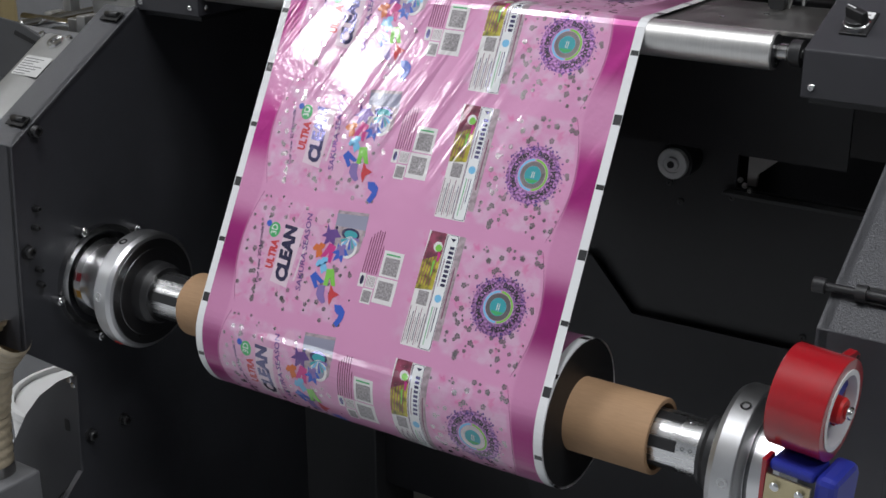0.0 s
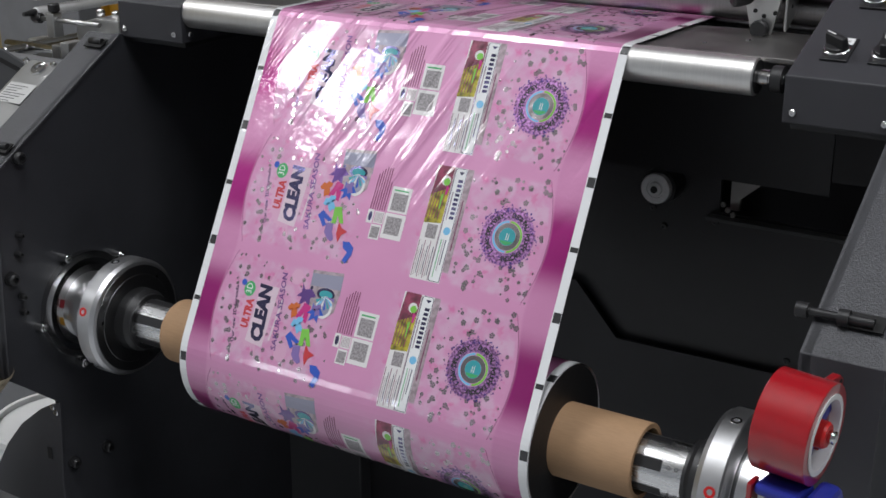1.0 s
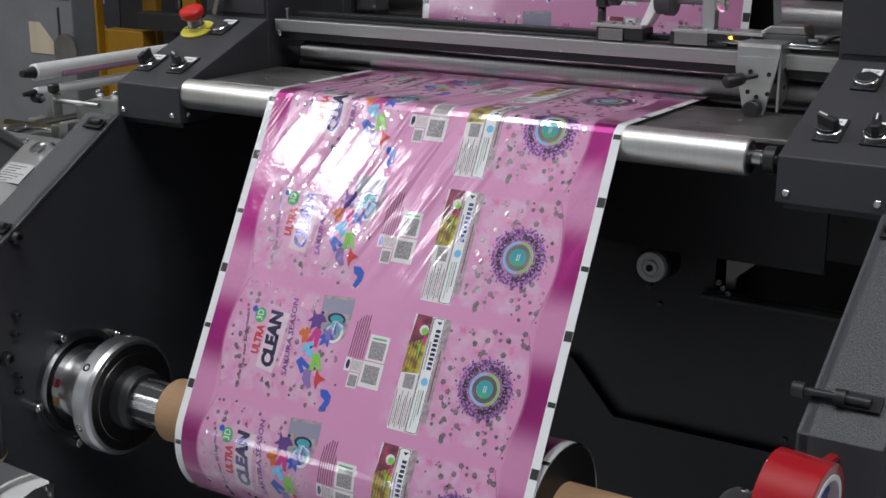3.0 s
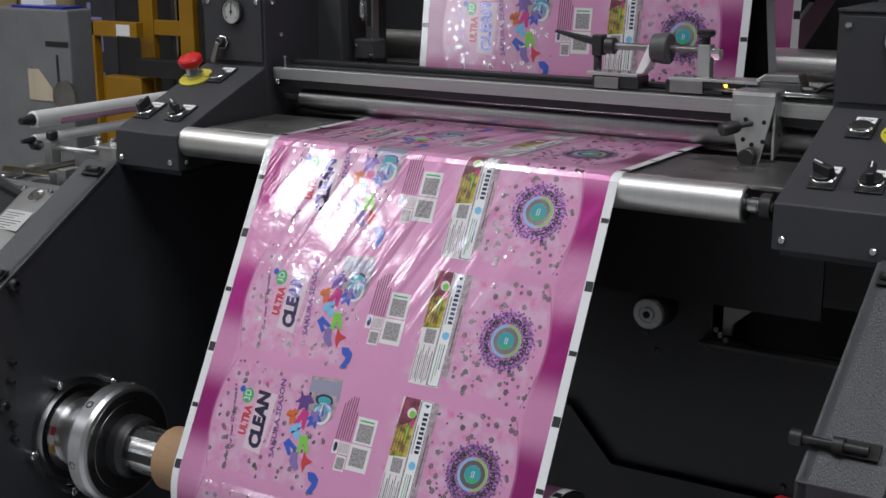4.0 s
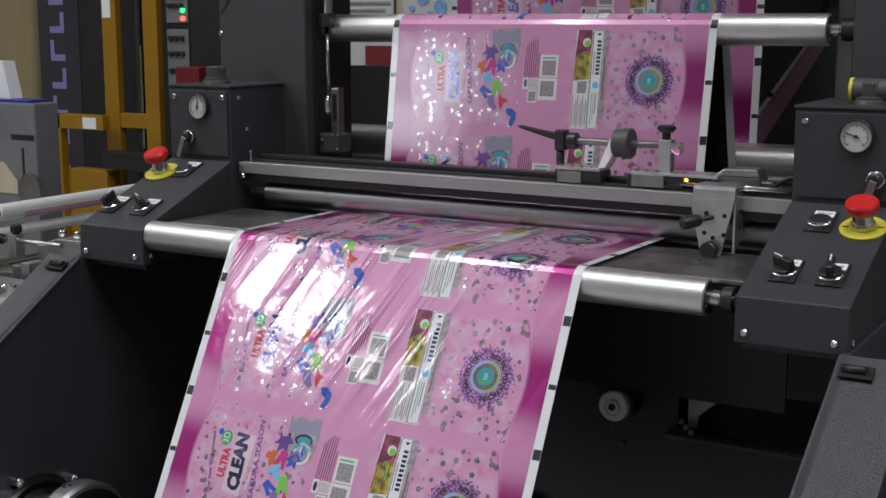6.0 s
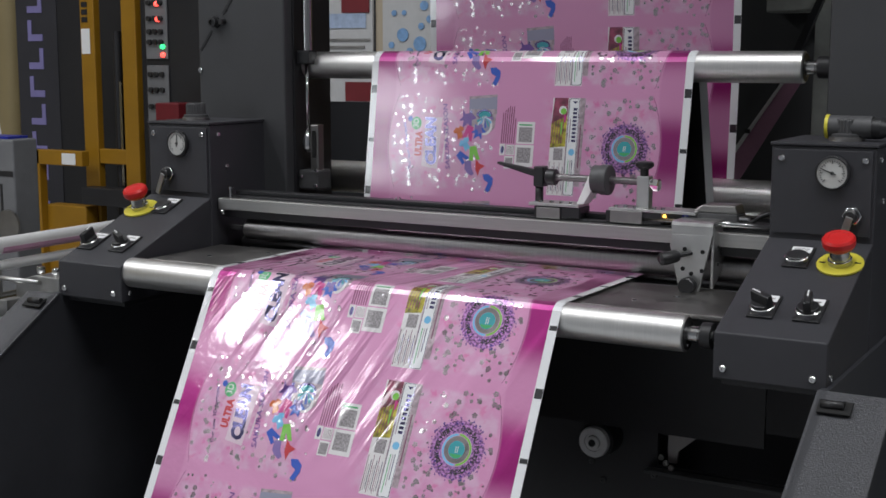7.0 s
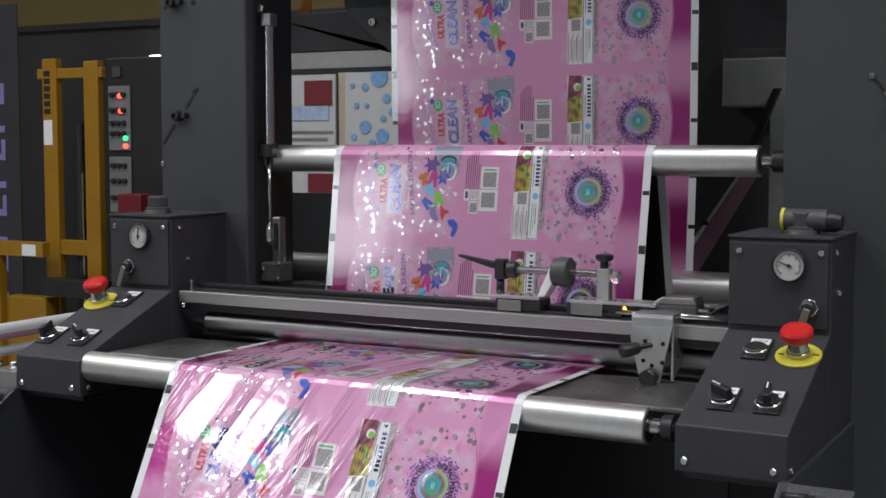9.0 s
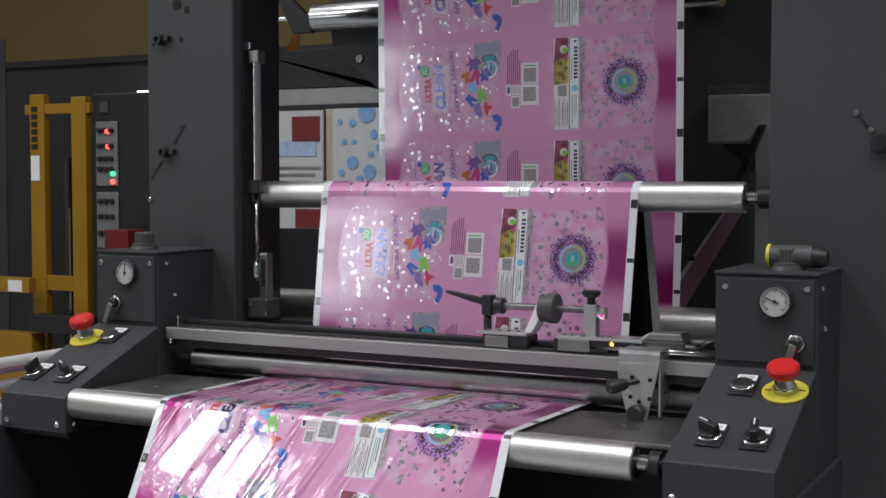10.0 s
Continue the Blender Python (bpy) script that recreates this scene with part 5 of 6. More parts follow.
for x, z in ((-0.366, 1.2620), (-0.338, 1.2480), (-0.336, 1.2720)):
    screw(cyl, (x, 0.3345, z), "y", 0.0034)

# ---------------------------------------------------------------- back of the unwinder
back = thing("back_panel", (0, 0, 0), "black painted sheet metal back panel of the unwinder", "machine panel")
part("upper_sheet", block(-0.524, 0.250, 0.340, 0.346, 0.20, 1.09), M_BLACK, back)
part("side_sheet", block(0.4700, 0.5640, 0.340, 0.346, 0.20, 1.09), M_BLACK, back)
part("top_sheet", block(0.250, 0.4700, 0.340, 0.346, 0.946, 1.09), M_BLACK, back)
part("low_sheet", block(0.250, 0.4700, 0.340, 0.346, 0.20, 0.876), M_BLACK, back)
part("ledge", block(0.236, 0.5640, 0.322, 0.340, 0.868, 0.8735, bevel=0.001), M_GREY, back, "narrow ledge below the opening")
part("opening_back", block(-0.50, 0.5640, 0.60, 0.606, 0.30, 1.10), M_BLACK, back)
part("bracket", prism(bmesh.new(), [(0.262, 0.938), (0.334, 0.940), (0.304, 0.922), (0.277, 0.898), (0.275, 0.880), (0.262, 0.880)], 0.350, 0.356, "y"), M_PLATE, back, "folded grey bracket in the opening")
for x, z in ((0.264, 0.893), (0.271, 0.886), (0.279, 0.880)):
    screw(back, (x, 0.3170, z + 0.004), "y", 0.0042, mat=M_PLATE)
for x, z in ((0.168, 0.842), (0.246, 0.862), (0.150, 0.868), (0.366, 0.674)):
    screw(back, (x, 0.3395, z), "y", 0.0050, mat=M_GREYPLASTIC)
part("under_table_sheet", block(-0.4125, 0.4430, 0.192, 0.198, 0.97, 1.158), M_BLACK, back)
M_DEFLECT = material("satin_black_paint", (0.026, 0.026, 0.029), 0.55, var=0.15, scale=6, bump=0.1, bump_scale=500)
lower = thing("deflector_plate", (0, 0, 0), "dark grey folded deflector plate low in the unwinder", "machine panel")
part("deflector", prism(bmesh.new(), [(-0.524, 0.735), (0.036, 0.7350), (0.107, 0.655), (0.560, 0.658), (0.560, 0.10), (0.02, 0.10), (-0.16, 0.52), (-0.524, 0.60)], 0.325, 0.331, "y"), M_DEFLECT, lower)
part("tray", prism(bmesh.new(), [(0.325, 0.12), (-0.20, 0.05), (-0.20, 0.045), (0.325, 0.115)], -0.52, 0.56, "x"), M_FRAME, lower, "sloping dark tray")
# made-up black sheet that closes the hollow so that it stays dark
part("hollow_backing", block(-0.524, 0.56, 0.612, 0.618, 0.02, 0.74), M_BLACK, lower, "black sheet added to keep the hollow dark")

bracket = thing("roller_bracket", (0, 0, 0), "black bearing block with bright screws beside the column", "bracket")
part("bearing_block", block(-0.470, -0.438, 0.445, 0.495, 1.222, 1.282, bevel=0.003), M_BLACK, bracket)
part("support_arm", block(-0.480, -0.360, 0.431, 0.444, 1.196, 1.214, bevel=0.002), M_BLACK, bracket, "black support arm")
for x, z in ((-0.4620, 1.2740), (-0.4460, 1.2740), (-0.4620, 1.2300)):
    screw(bracket, (x, 0.4448, z), "y", 0.0036)
gear = thing("timing_pulley", (0.1705, 0.303, 0.9105), "small grey toothed pulley on the black panel", "pulley")
bm = bmesh.new()
n = 72
lathe(bm, [(0.0, 0.0225), (-0.0095, 0.0225), (-0.0100, 0.0215), (-0.0100, 0.0135), (-0.0075, 0.0130), (-0.0075, 0.0100)], "y", (0, 0, 0), n, smooth=False)
for v in bm.verts:
    if math.hypot(v.co.x, v.co.z) > 0.021 and round(math.atan2(v.co.z, v.co.x) / (2 * math.pi) * n) % 2:
        v.co.x, v.co.z = v.co.x * 0.93, v.co.z * 0.93
part("toothed_rim", bm, M_PULLEY, gear, "grey toothed rim")
part("pulley_hub", tube([(-0.0075, 0.0102), (-0.0130, 0.0098), (-0.0135, 0.0085)], "y", seg=32), M_PULLEY, gear)
part("pulley_bolt", tube([(-0.0130, 0.0052), (-0.0155, 0.0050), (-0.0155, 0.0028), (-0.0140, 0.0026)], "y", seg=16), M_RUBBER, gear)
part("pulley_shaft", tube([(0.0, 0.0270), (0.040, 0.0270)], "y", seg=32), M_BLACK, gear, "black shaft flange")

# ---------------------------------------------------------------- left foreground: cover, guard, hose, bin
cover = thing("motor_cover", (0, 0, 0), "grey metal motor cover with rivet and type label", "cover")
turn_c = math.degrees(math.atan2(0.150, 0.242))
mc = pose(-0.600, -0.130, 1.030, turn_c, 0, 0)
bm = bmesh.new()
prof = [(-0.004, 0.004), (-0.030, 0.008), (-0.060, 0.008), (-0.080, -0.002), (-0.094, -0.040), (-0.098, -0.10)]
rows_ = []
for y in (-0.16, 0.058, 0.063):
    rows_.append([bm.verts.new(mc @ Vector((x, y, z + 0.004 - (0.004 if y > 0.060 else 0)))) for x, z in prof])
for a, b in zip(rows_, rows_[1:]):
    for i in range(len(prof) - 1):
        f = bm.faces.new((a[i], a[i + 1], b[i + 1], b[i]))
        f.smooth = True
end_ = [bm.verts.new(mc @ Vector((x, 0.063, -0.12))) for x, z in prof]
for i in range(len(prof) - 1):
    bm.faces.new((rows_[-1][i], rows_[-1][i + 1], end_[i + 1], end_[i]))
part("cover_sheet", bm, M_COVERSHEET, cover, "smooth bare sheet metal")
tl = part("type_label", block(-0.059, -0.005, -0.028, 0.011, 0.0118, 0.0126, m=mc), M_LABELGREY, cover, "white printed type label")
for i in range(7):
    part("label_line", block(-0.056, -0.056 + 0.024 + 0.007 * ((i * 5) % 4), -0.0255 + i * 0.0050, -0.0242 + i * 0.0050, 0.0126, 0.0129, m=mc), M_GREYPLASTIC, tl)
bm = bmesh.new()
lathe(bm, [(0.010, 0.014), (0.0185, 0.014), (0.0210, 0.0125), (0.0215, 0.006), (0.019, 0.005)], "z", (0, 0, 0), 8)
bmesh.ops.transform(bm, matrix=mc @ pose(-0.030, 0.044, -0.006), verts=bm.verts)
part("cover_nut", bm, M_CHROME, cover, "bright cap nut")
for x in (-0.070, -0.012):
    bm = bmesh.new()
    lathe(bm, [(0.0, 0.004), (0.0135, 0.004), (0.0145, 0.0025)], "z", (0, 0, 0), 12)
    bmesh.ops.transform(bm, matrix=mc @ pose(x, 0.057, 0.0), verts=bm.verts)
    part("cover_screw", bm, M_CHROME, cover)

guard = thing("roll_guard", (0, 0, 0), "grey sheet guard with a round cut-out before a white drum", "guard")
arc = [(-0.68, 0.46), (-0.653, 0.502), (-0.615, 0.545), (-0.569, 0.581), (-0.540, 0.597)]
plate_part("guard_sheet", [(-0.70, 0.12), (-0.70, 0.43)] + arc + [(-0.524, 0.602), (-0.5365, 0.440), (-0.600, 0.370), (-0.600, 0.12)], -0.2140, -0.2105, M_DARK, guard, "y")
part("guard_slot", block(-0.5615, -0.5520, -0.2150, -0.2141, 0.503, 0.522), M_VOID, guard)
for x, z in ((-0.5400, 0.592), (-0.5330, 0.585)):
    screw(guard, (x, -0.2141, z), "y", 0.0045)
drum = thing("white_drum", (-0.690, -0.080, 0.304), "white plastic drum standing behind the guard", "drum")
bm = bmesh.new()
lathe(bm, [(-0.30, 0.096), (0.150, 0.106), (0.160, 0.110), (0.172, 0.110), (0.176, 0.107), (0.176, 0.100), (0.160, 0.098), (-0.2, 0.085)], "z", (0, 0, 0), 56, cap=False)
part("drum_wall", bm, M_WHITEPL, drum, "white plastic wall with rolled rim")
# white disc added near the rim to catch light like the open drum's inside
part("bright_inside_disc", tube([(0.158, 0.0985), (0.168, 0.0985)], "z", seg=40), M_WHITEPL, drum)
for x in (-0.03, 0.02):
    curve_part("wire_handle", [(x, 0.106, 0.168), (x + 0.002, 0.108, 0.186), (x + 0.018, 0.108, 0.190), (x + 0.022, 0.106, 0.168)], 0.0022, M_CHROME, drum, "bent wire handle")

hose = thing("suction_hose", (0, 0, 0), "beige ribbed flexible suction hose", "hose")
pts_h = [Vector((-0.545, -0.300, 0.693)), Vector((-0.592, -0.303, 0.640)), Vector((-0.614, -0.303, 0.560)), Vector((-0.622, -0.303, 0.470))]
bm = bmesh.new()
seg_n, prev = 64, None
for i in range(seg_n * 2 + 1):
    f = i / (seg_n * 2) * 3
    k = min(2, int(f))
    p = pts_h[k].lerp(pts_h[k + 1], f - k)
    d = (pts_h[min(3, k + 1)] - pts_h[k]).normalized()
    r = 0.0275 + 0.0022 * abs(math.sin(math.pi * i / 8))
    side_v = d.cross(Vector((0, 1, 0))).normalized()
    up_v = side_v.cross(d)
    ring = [bm.verts.new(p + side_v * r * math.cos(a) + up_v * r * math.sin(a)) for a in [2 * math.pi * j / 24 for j in range(24)]]
    if prev:
        for j in range(24):
            bm.faces.new((prev[j], prev[(j + 1) % 24], ring[(j + 1) % 24], ring[j])).smooth = True
    prev = ring
part("hose_wall", bm, M_HOSE, hose)
part("hose_clip", tube([(0.455, 0.030), (0.472, 0.030)], "z", (-0.622, -0.303, 0), 32), M_PLATE, hose, "metal hose clip")
blower = thing("suction_box", (0, 0, 0), "grey metal suction box below the hose", "box")
part("box_body", block(-0.70, -0.570, -0.345, -0.262, 0.10, 0.455, bevel=0.004), M_COVER, blower)
wl = part("warning_label", block(-0.652, -0.628, -0.3462, -0.3452, 0.395, 0.435), M_WHITE, blower, "white label with red arrow")
part("red_arrow", prism(bmesh.new(), [(-0.644, 0.430), (-0.636, 0.430), (-0.636, 0.412), (-0.630, 0.412), (-0.640, 0.399), (-0.650, 0.412), (-0.644, 0.412)], -0.3472, -0.3464, "y"), M_RED, wl)
part("box_leg", block(-0.69, -0.58, -0.33, -0.28, 0.0, 0.10), M_BLACK, blower)

# ---------------------------------------------------------------- machine behind on the left
M_PALEROLL = material("pale_aluminium", (0.80, 0.80, 0.80), 0.42, metal=0.35, var=0.06, scale=12)
rew = thing("rewind_stand", (0, 0, 0), "grey rewind stand with chrome rollers and a pink strip", "machine")
for nm, x, z, r, y0, y1, mat in (("film_roller", -1.22, 1.069, 0.0170, 0.40, 1.25, M_PALEROLL), ("idler", -1.22, 1.028, 0.0105, 0.40, 1.20, M_PALEROLL), ("idler", -1.28, 0.945, 0.014, 0.36, 1.2, M_STEEL)):
    part(nm, tube([(y0, r - 0.003), (y0 + 0.002, r), (y1, r)], "y", (x, 0, z), 40), mat, rew)
    part("end_hub", tube([(y0 - 0.03, r * 0.4), (y0 + 0.001, r * 0.75)], "y", (x, 0, z), 24), M_RUBBER, rew)
# narrow pink strip along the lower side of the upper roller
part("pink_strip", prism(bmesh.new(), [(-1.2025, 1.067), (-1.2035, 1.060), (-1.2085, 1.0545), (-1.2075, 1.0535), (-1.2020, 1.0595), (-1.2010, 1.067)], 0.46, 1.18, "y"), M_TAIL, rew, "pale pink strip along the roller")
part("stand_plate", block(-1.42, -1.00, 0.30, 0.335, 0.0, 0.96, bevel=0.004), M_COVER, rew, "grey end plate")
part("rear_plate", block(-1.45, -1.00, 1.25, 1.285, 0.0, 1.10, bevel=0.004), M_COVER, rew)
for i, (x, z) in enumerate(((-1.10, 0.955), (-1.16, 0.94), (-1.05, 0.925), (-1.30, 0.93))):
    part("bracket", block(x - 0.012, x + 0.012, 0.36 + 0.03 * i, 0.40 + 0.03 * i, z - 0.05, z + 0.03, bevel=0.002), M_ALU, rew, "small aluminium bracket")
part("cross_tube", tube([(-1.34, 0.009), (-0.98, 0.009)], "x", (0, 0.42, 0.952), 18), M_STEEL, rew)
part("guide_rod", tube([(-1.215, 0.0050), (-1.040, 0.0050)], "x", (0, 0.400, 1.0180), 16), M_ALU, rew, "steel guide rod")
part("rod_knob", tube([(-1.228, 0.008), (-1.222, 0.0105), (-1.206, 0.0105), (-1.203, 0.007)], "x", (0, 0.400, 1.0180), 20), M_RUBBER, rew, "black rod knob")
part("clamp_plate", block(-1.178, -1.156, 0.388, 0.412, 0.985, 1.032, bevel=0.002), M_ALU, rew, "upright aluminium clamp")
part("clamp_knob", tube([(1.032, 0.006), (1.036, 0.0115), (1.048, 0.0115), (1.051, 0.008)], "z", (-1.165, 0.400, 0), 20), M_RUBBER, rew, "black clamp knob")
part("slide_bed", prism(bmesh.new(), [(-1.140, 0.955), (-1.140, 1.008), (-1.085, 1.024), (-1.020, 1.024), (-1.020, 0.955)], 0.43, 0.50, "y", 0.002), M_ALU, rew, "worn aluminium slide bed")
for x in (-1.105, -1.062):
    part("bed_nut", tube([(1.022, 0.009), (1.034, 0.009), (1.036, 0.006)], "z", (x, 0.465, 0), 6), M_CHROME, rew, "bright hexagon nut")
part("shield_plate", prism(bmesh.new(), [(-1.330, 0.86), (-1.330, 0.972), (-1.300, 0.985), (-1.190, 0.975), (-1.080, 0.935), (-1.080, 0.86)], 0.285, 0.291, "y", 0.001), M_GREY, rew, "bent grey shield")
part("shield_slot", prism(bmesh.new(), [(-1.205, 0.952), (-1.200, 0.960), (-1.115, 0.936), (-1.118, 0.928)], 0.2835, 0.2848, "y"), M_VOID, rew)

side = thing("grey_cabinet", (0, 0, 0), "light grey machine cabinet with slots", "cabinet")
part("cabinet_body", block(-2.72, -2.330, 1.50, 1.60, 0.0, 1.192, bevel=0.006), M_COVER, side)
part("slot", block(-2.44, -2.335, 1.4985, 1.5005, 1.075, 1.092), M_BLACK, side)
part("slot", block(-2.395, -2.385, 1.4985, 1.5005, 0.93, 1.05), M_BLACK, side)
part("cut_out", prism(bmesh.new(), [(-2.53, 0.90), (-2.53, 1.00), (-2.48, 1.00), (-2.42, 0.94), (-2.42, 0.90)], 1.4970, 1.4995, "y"), M_CREAM, side)
part("vent", tube([(1.4985, 0.05), (1.49, 0.05)], "y", (-2.36, 0, 0.92), 28), M_PLATE, side)
paper = thing("paper_stack", (0, 0, 0), "stack of white paper on a blue folder", "paper")
part("folder", block(-2.60, -2.36, 1.51, 1.59, 1.1925, 1.200), M_BLUE, paper, "blue folder")
part("paper_block", prism(bmesh.new(), [(-2.60, 1.2005), (-2.49, 1.2005), (-2.52, 1.32), (-2.60, 1.32)], 1.55, 1.60, "y"), M_WHITE, paper)

# ---------------------------------------------------------------- yellow stacker
lift = thing("stacker_lift", (0, 0, 0), "yellow painted hand stacker with two masts", "stacker")
part("mast", block(-3.033, -2.957, 2.50, 2.535, 0.05, 1.805, bevel=0.004), M_LIFT, lift, "yellow mast")
part("mast", block(-2.812, -2.737, 2.50, 2.535, 0.05, 1.790, bevel=0.004), M_LIFT, lift)
part("cross_beam", block(-3.065, -2.72, 2.505, 2.53, 1.725, 1.765, bevel=0.003), M_LIFT, lift, "yellow cross beam")
part("guard_post", block(-3.232, -3.190, 2.40, 2.44, 0.05, 1.075, bevel=0.003), M_LIFT, lift)
part("guard_beam", block(-3.232, -2.95, 2.40, 2.44, 1.015, 1.075, bevel=0.003), M_LIFT, lift, "yellow guard beam")
part("guard_box", block(-3.190, -2.97, 2.43, 2.498, 0.0, 0.850, bevel=0.006), M_LIFT, lift, "yellow battery box")
part("mast_label", block(-3.026, -2.980, 2.4975, 2.4995, 1.46, 1.56), M_WHITE, lift, "white label")
part("beam_label", block(-3.06, -2.985, 2.3975, 2.3995, 1.020, 1.065), M_WHITE, lift)
for i in range(6):
    part("name_bar", block(-3.022, -2.990, 2.4978, 2.4995, 1.585 + i * 0.030, 1.606 + i * 0.030), M_BLACK, lift)
part("piston", tube([(0.4, 0.020), (1.55, 0.020)], "z", (-2.88, 2.55, 0), 20), M_BLACK, lift)
part("chain", block(-2.862, -2.850, 2.53, 2.54, 0.5, 1.35), M_STEEL, lift)
part("fork_carriage", block(-2.98, -2.66, 2.42, 2.49, 0.860, 0.930, bevel=0.004), M_BLACK, lift, "black fork carriage")
part("lower_beam", block(-2.956, -2.813, 2.504, 2.53, 1.02, 1.08, bevel=0.003), M_LIFT, lift)

# ---------------------------------------------------------------- banner, dark booth and control cabinet
banner = thing("advert_banner", (0, 0, 0), "tall dark banner with pale violet lettering shapes", "banner")
cloth = part("cloth", block(-3.530, -3.290, 2.62, 2.626, 0.0, 2.05, bevel=0.001), M_BANNER, banner)
for i in range(9):
    z = 1.72 - i * 0.118
    part("letter_shape", block(-3.458, -3.372, 2.6165, 2.6195, z - 0.088, z - 0.060), M_VIOLET, cloth)
    part("letter_shape", block(-3.458 if i % 2 else -3.394, -3.436 if i % 2 else -3.372, 2.6165, 2.6195, z - 0.060, z), M_VIOLET, cloth)
booth = thing("dark_booth", (0, 0, 0), "large dark grey machine enclosure with a small lamp", "machine enclosure")
part("booth_wall", block(-4.6, -0.6, 3.2, 3.3, 0.0, 2.015, bevel=0.01), M_BOOTH, booth)
part("booth_rim", block(-4.6, -0.6, 3.18, 3.2, 1.995, 2.023), M_BLACK, booth)
part("booth_panel", block(-3.05, -2.70, 3.17, 3.198, 0.3, 1.72, bevel=0.004), M_GREY, booth)
part("ceiling_light", block(-3.02, -2.90, 3.13, 3.165, 1.84, 1.857), material("booth_lamp", (1, 1, 1), 0.5, emit=((1, 1, 1), 6.0)), booth, "small white lamp")
cabinet = thing("control_cabinet", (0, 0, 0), "black control cabinet with red and green indicator lamps", "control cabinet")
part("cabinet_body", block(-2.71, -2.38, 2.52, 2.9, 0.0, 1.80, bevel=0.006), M_BLACK, cabinet)
panel = part("switch_panel", block(-2.695, -2.585, 2.512, 2.519, 1.440, 1.690, bevel=0.002), M_COVER, cabinet, "grey switch panel")
part("switch_panel", block(-2.695, -2.585, 2.512, 2.519, 1.150, 1.415, bevel=0.002), M_COVER, cabinet)
part("meter", block(-2.672, -2.632, 2.512, 2.519, 1.725, 1.765), M_GREY, cabinet)
for x, z, c in ((-2.632, 1.651, "r"), (-2.628, 1.592, "r"), (-2.606, 1.487, "g"), (-2.606, 1.456, "r")):
    part("indicator_lamp", tube([(2.512, 0.010), (2.502, 0.009), (2.499, 0.005)], "y", (x, 0, z), 16), M_REDLAMP if c == "r" else M_GREENLAMP, panel, "glowing lamp")
for x in (-2.668, -2.640, -2.610):
    for z in (1.655, 1.595, 1.545, 1.505, 1.380, 1.320, 1.255, 1.19):
        part("switch", tube([(2.512, 0.011), (2.500, 0.010)], "y", (x - 0.004, 0, z), 12), M_RUBBER, panel)
bin_red = thing("red_crate", (0, 0, 0), "dark red crate beside the control cabinet", "crate")
part("crate_wall", block(-2.555, -2.44, 2.40, 2.50, 1.17, 1.275, bevel=0.004), M_DARKRED, bin_red)
part("crate_stand", block(-2.55, -2.41, 2.41, 2.49, 0.0, 1.17), M_BLACK, bin_red)

# ---------------------------------------------------------------- notice boards seen between column and film
board = thing("notice_board", (0.002, 0, -0.013), "white notice sheet with dark red squares and text lines", "notice")
sheet_b = part("sheet", block(-1.533, -1.312, 2.005, 2.012, 1.325, 1.690), M_PAPER, board)
for x0, x1, z0, z1 in ((-1.423, -1.322, 1.596, 1.672), (-1.412, -1.316, 1.327, 1.386)):
    part("red_square", block(x0, x1, 2.001, 2.0045, z0, z1), M_DARKRED, sheet_b, "dark red square")
part("picture", block(-1.530, -1.335, 2.002, 2.0045, 1.550, 1.594), M_PALEBLUE, sheet_b, "pale blue picture")
for i in range(6):
    part("text_bar", block(-1.525, -1.36 + 0.02 * (i % 3), 2.002, 2.0045, 1.40 + i * 0.022, 1.408 + i * 0.022), M_PLATE, sheet_b)
post = thing("wooden_post", (0, 0, 0), "pale wooden post carrying the notices", "post")
part("post_body", block(-1.309, -1.268, 2.02, 2.06, 0.0, 1.72, bevel=0.003), M_CREAM, post)
poster = thing("dotted_poster", (0.004, 0, -0.020), "white poster with blue bubbles", "poster")
sheet_p = part("sheet", block(-1.277, -1.085, 2.005, 2.011, 1.40, 1.700), M_PAPER, poster)
for x, z, r in ((-1.205, 1.535, 0.020), (-1.145, 1.508, 0.022), (-1.180, 1.485, 0.012), (-1.245, 1.505, 0.010), (-1.155, 1.685, 0.030), (-1.205, 1.655, 0.012), (-1.130, 1.62, 0.014), (-1.235, 1.60, 0.009), (-1.11, 1.58, 0.012), (-1.20, 1.60, 0.008), (-1.25, 1.66, 0.008), (-1.14, 1.56, 0.010), (-1.22, 1.45, 0.016), (-1.16, 1.44, 0.01)):
    part("bubble", tube([(2.0045, r), (2.002, r)], "y", (x, 0, z), 22), M_BUBBLE, sheet_p)

# ---------------------------------------------------------------- upper frame behind the film
hood = thing("upper_frame", (0, 0, 0), "black hood and grey gusset plate of the rear machine", "machine frame")
plate_part("hood_face", [(-0.66, 1.640), (-0.66, 1.714), (-0.455, 1.714), (-0.36, 1.632), (-0.36, 1.640)], 0.75, 0.80, M_BLACK, hood, "y", label="black hood")
plate_part("hood_under", [(-0.655, 1.607), (-0.655, 1.640), (-0.10, 1.640), (-0.10, 1.607)], 0.755, 0.78, M_PLATE, hood, "y", label="steel lower edge")
part("hood_rail", block(-0.66, -0.05, 0.745, 0.775, 1.600, 1.607), M_BLACK, hood)
plate_part("gusset", [(-0.460, 1.712), (-0.470, 1.80), (-0.30, 1.86), (-0.10, 1.86), (-0.10, 1.560), (-0.30, 1.560), (-0.345, 1.620)], 0.735, 0.745, M_GREY, hood, "y", label="grey gusset plate")
bm = bmesh.new()
lathe(bm, [(0.735, 0.0070), (0.731, 0.0070), (0.731, 0.0040), (0.733, 0.0036)], "y", (-0.399, 0, 1.689), 18)
part("gusset_bolt", bm, M_PLATE, hood)
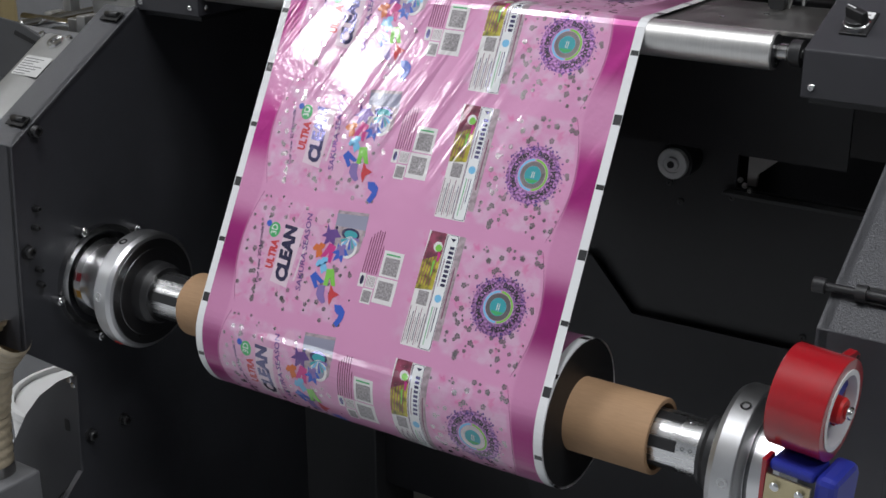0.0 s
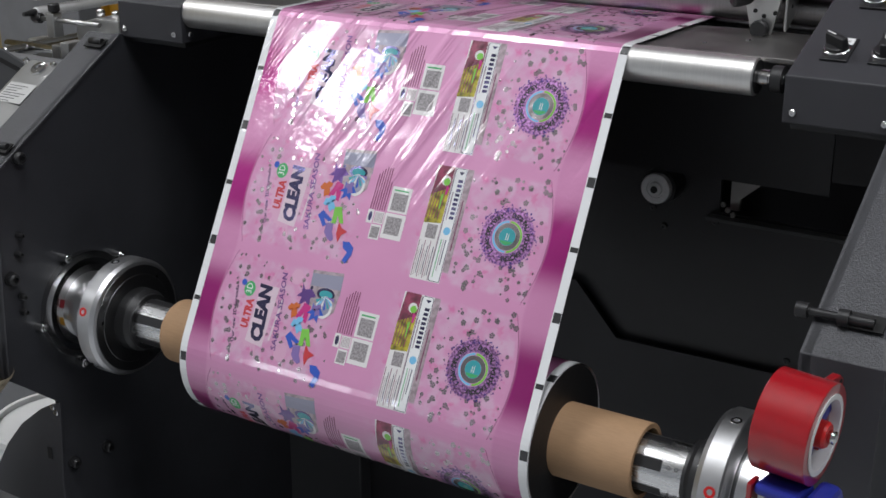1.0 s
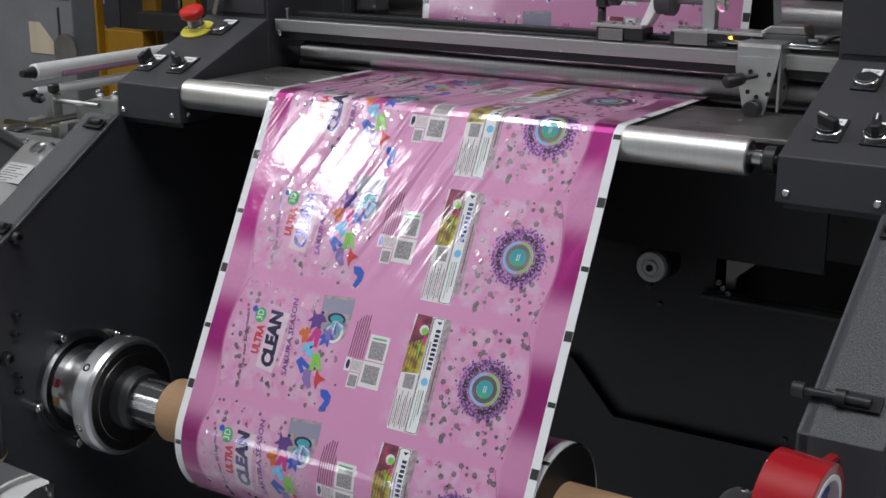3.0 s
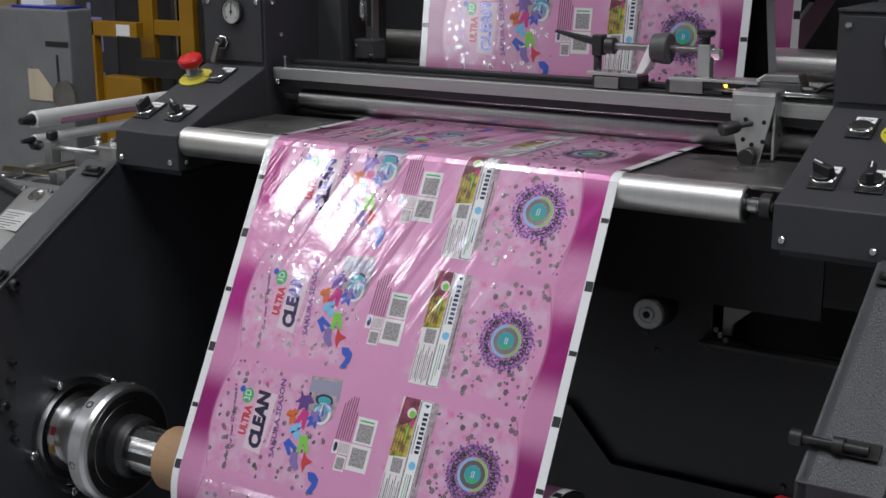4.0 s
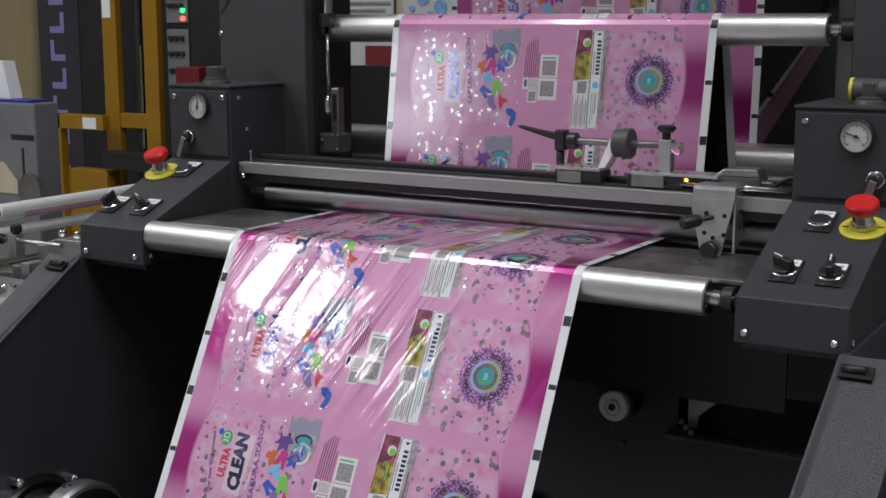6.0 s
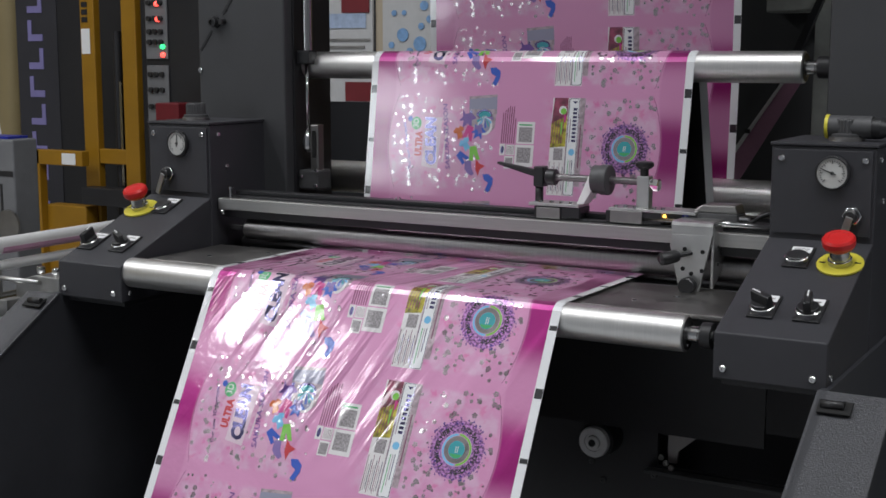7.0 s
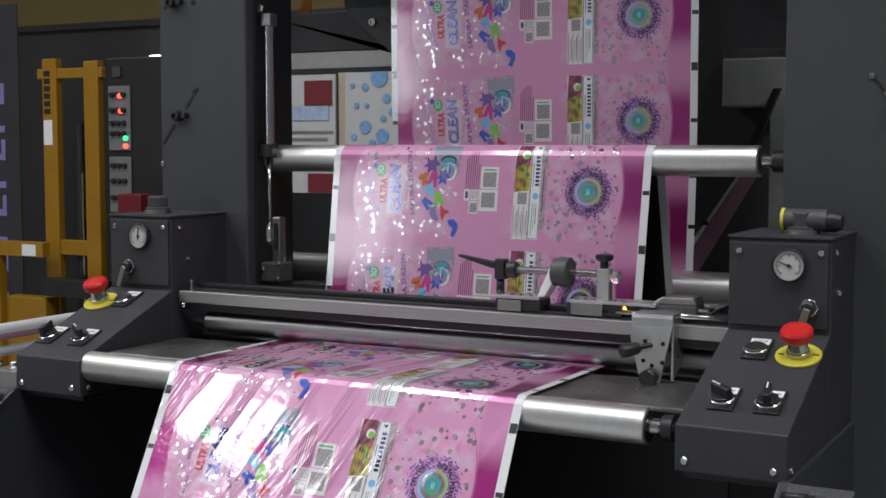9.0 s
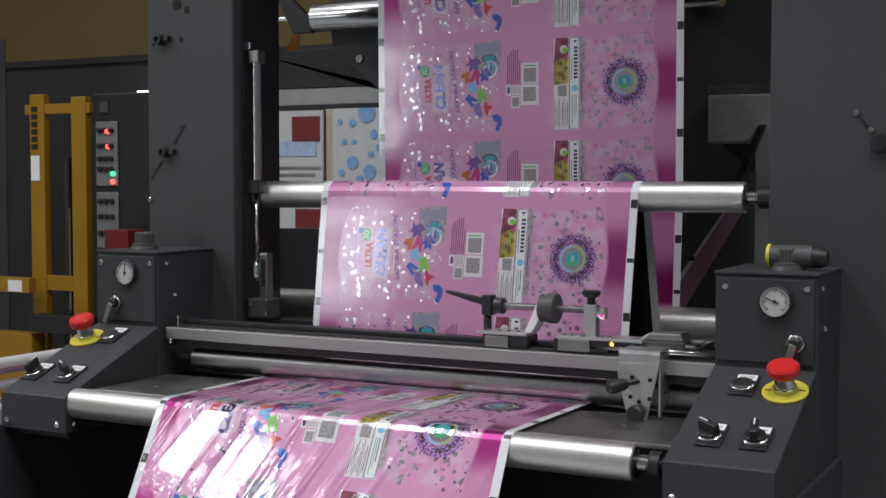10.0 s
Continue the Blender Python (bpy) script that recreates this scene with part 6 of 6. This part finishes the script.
part("pivot_shaft", tube([(-0.66, 0.0055), (-0.50, 0.0055)], "x", (0, 0.70, 1.768), 20), M_CHROME, hood, "bright pivot shaft")
part("pivot_boss", tube([(-0.625, 0.0190), (-0.618, 0.0205), (-0.600, 0.0205), (-0.597, 0.0150), (-0.588, 0.0130)], "x", (0, 0.70, 1.768), 30), M_CHROME, hood, "chrome boss")
plate_part("pivot_arm", [(-0.560, 1.815), (-0.535, 1.815), (-0.470, 1.752), (-0.480, 1.738), (-0.520, 1.738)], 0.69, 0.705, M_BLACK, hood, "y", label="black pivot arm")
part("rear_roller", tube([(-0.475, 0.024), (-0.473, 0.026), (0.30, 0.026)], "x", (0, 0.70, 1.765), 36), M_STEEL, hood, "dark steel roller")
part("corner_plate", prism(bmesh.new(), [(-0.76, 1.86), (-0.64, 1.86), (-0.61, 1.74), (-0.66, 1.712), (-0.76, 1.712)], 0.72, 0.73, "y"), M_DARK, hood, "dark corner plate")
part("hood_post", block(-0.815, -0.727, 0.74, 0.82, 0.0, 2.1), M_BLACK, hood)
part("hood_post", block(0.370, 0.450, 0.74, 0.82, 0.0, 2.1), M_BLACK, hood)
curve_part("air_hose", [(-0.70, 0.70, 1.80), (-0.685, 0.70, 1.815), (-0.672, 0.70, 1.84)], 0.004, M_BLUE, hood, "blue air hose")
part("orange_guard", prism(bmesh.new(), [(-0.625, 1.715), (-0.590, 1.715), (-0.588, 1.760), (-0.600, 1.755)], 0.81, 0.815, "y"), M_ORANGE, hood, "orange guard")

# unseen plate over the columns, added to keep lamp light off the upper film
part("shade_cover", block(-0.548, 0.70, 0.10, 0.86, 2.301, 2.315), M_GREY, hood, "unseen grey plate added to shade the upper film")

# rear machine seen right of the film
# pale colour that stands in for reflections on translucent glass
M_HAZE = material("painted_glass_haze", (0.30, 0.31, 0.29), 0.35, var=0.25, scale=14)
rear = thing("rear_machine", (0, 0, 0), "dark grey rear machine panel with pale window", "machine")
part("panel", block(0.06, 0.330, 1.05, 1.09, 0.0, 2.1, bevel=0.004), M_GREY, rear)
part("pale_block", block(0.195, 0.312, 0.985, 1.045, 1.530, 1.618, bevel=0.004), M_HAZE, rear, "glass block with reflections painted pale")
part("upper_block", block(0.195, 0.312, 0.99, 1.045, 1.6185, 1.635, bevel=0.002), M_PLATE, rear)
part("pale_strip", block(0.290, 0.326, 0.96, 0.985, 1.28, 1.56, bevel=0.002), M_HAZE, rear, "upright strip painted pale for glassy reflections")
part("dark_strut", prism(bmesh.new(), [(0.300, 1.560), (0.312, 1.560), (0.245, 1.395), (0.230, 1.395)], 0.94, 0.955, "y"), M_BLACK, rear, "slanted black strut")
part("tail", prism(bmesh.new(), [(0.262, 1.415), (0.290, 1.415), (0.177, 1.225), (0.137, 1.225)], 0.900, 0.901, "y"), M_TAIL, rear, "slanting pale film run")
part("tail_edge", prism(bmesh.new(), [(0.256, 1.415), (0.262, 1.415), (0.137, 1.225), (0.127, 1.225)], 0.8985, 0.8995, "y"), M_WHITE, rear)
part("tail_mark", block(0.190, 0.200, 0.8970, 0.8982, 1.318, 1.326), M_RUBBER, rear)

# ---------------------------------------------------------------- hall
def structure(name, bm, mat, label, category):
    ob = obj_from(bm, name, mat)
    return tagged(ob, label, category, kind="structure")


structure("floor", block(-9, 9, -7, 7, -0.02, 0), M_FLOOR, "polished grey concrete factory floor", "floor")
structure("wall_north", block(-9, 9, 6.8, 7.0, 0.0, 6.0), M_WALL, "cream painted hall wall", "wall")
structure("wall_west", block(-9.2, -9, -7, 7, 0.0, 6.0), M_WALL, "cream painted hall wall", "wall")
structure("wall_east", block(9, 9.2, -7, 7, 0.0, 6.0), M_HALL, "pale grey painted hall wall", "wall")
structure("wall_south", block(-9, 9, -7.2, -7.0, 0.0, 6.0), M_HALL, "pale grey painted hall wall", "wall")
structure("ceiling", block(-9, 9, -7, 7, 6.0, 6.1), M_CEIL, "pale grey hall ceiling", "ceiling")
curtain = thing("cream_curtain", (0, 0, 0), "hanging cream plastic curtain in soft folds", "curtain")
bm = bmesh.new()
prev = None
for i in range(61):
    x = -5.9 + i * 0.031
    y = 3.05 + 0.05 * math.sin(i * 0.55) + 0.02 * math.sin(i * 1.7)
    pair = (bm.verts.new((x, y, 0.0)), bm.verts.new((x + 0.06 * math.sin(i), y, 2.5)))
    if prev:
        bm.faces.new((prev[0], pair[0], pair[1], prev[1])).smooth = True
    prev = pair
part("drape", bm, M_CURTAIN, curtain)


def motions():
    film_motion()
    # the rollers turn with the film
    for t, r, y, z, side in ROLLERS:
        step = 0.2
        walk(t, [(k * step, pose(0, y, z, -side * math.degrees(SPEED * k * step / r), 0, 0)) for k in range(51)])
    # roll, shaft and chucks turn as the film leaves the roll
    y, z, r, _ = ROUND[0]
    for t, x in ((roll, 0), (shaft_axis, 0), (left_chuck, -0.535), (right_chuck, 0.530)):
        walk(t, [(k * 0.5, pose(x, y, z, -math.degrees(SPEED * k * 0.5 / r), 0, 0)) for k in range(21)])


motions()
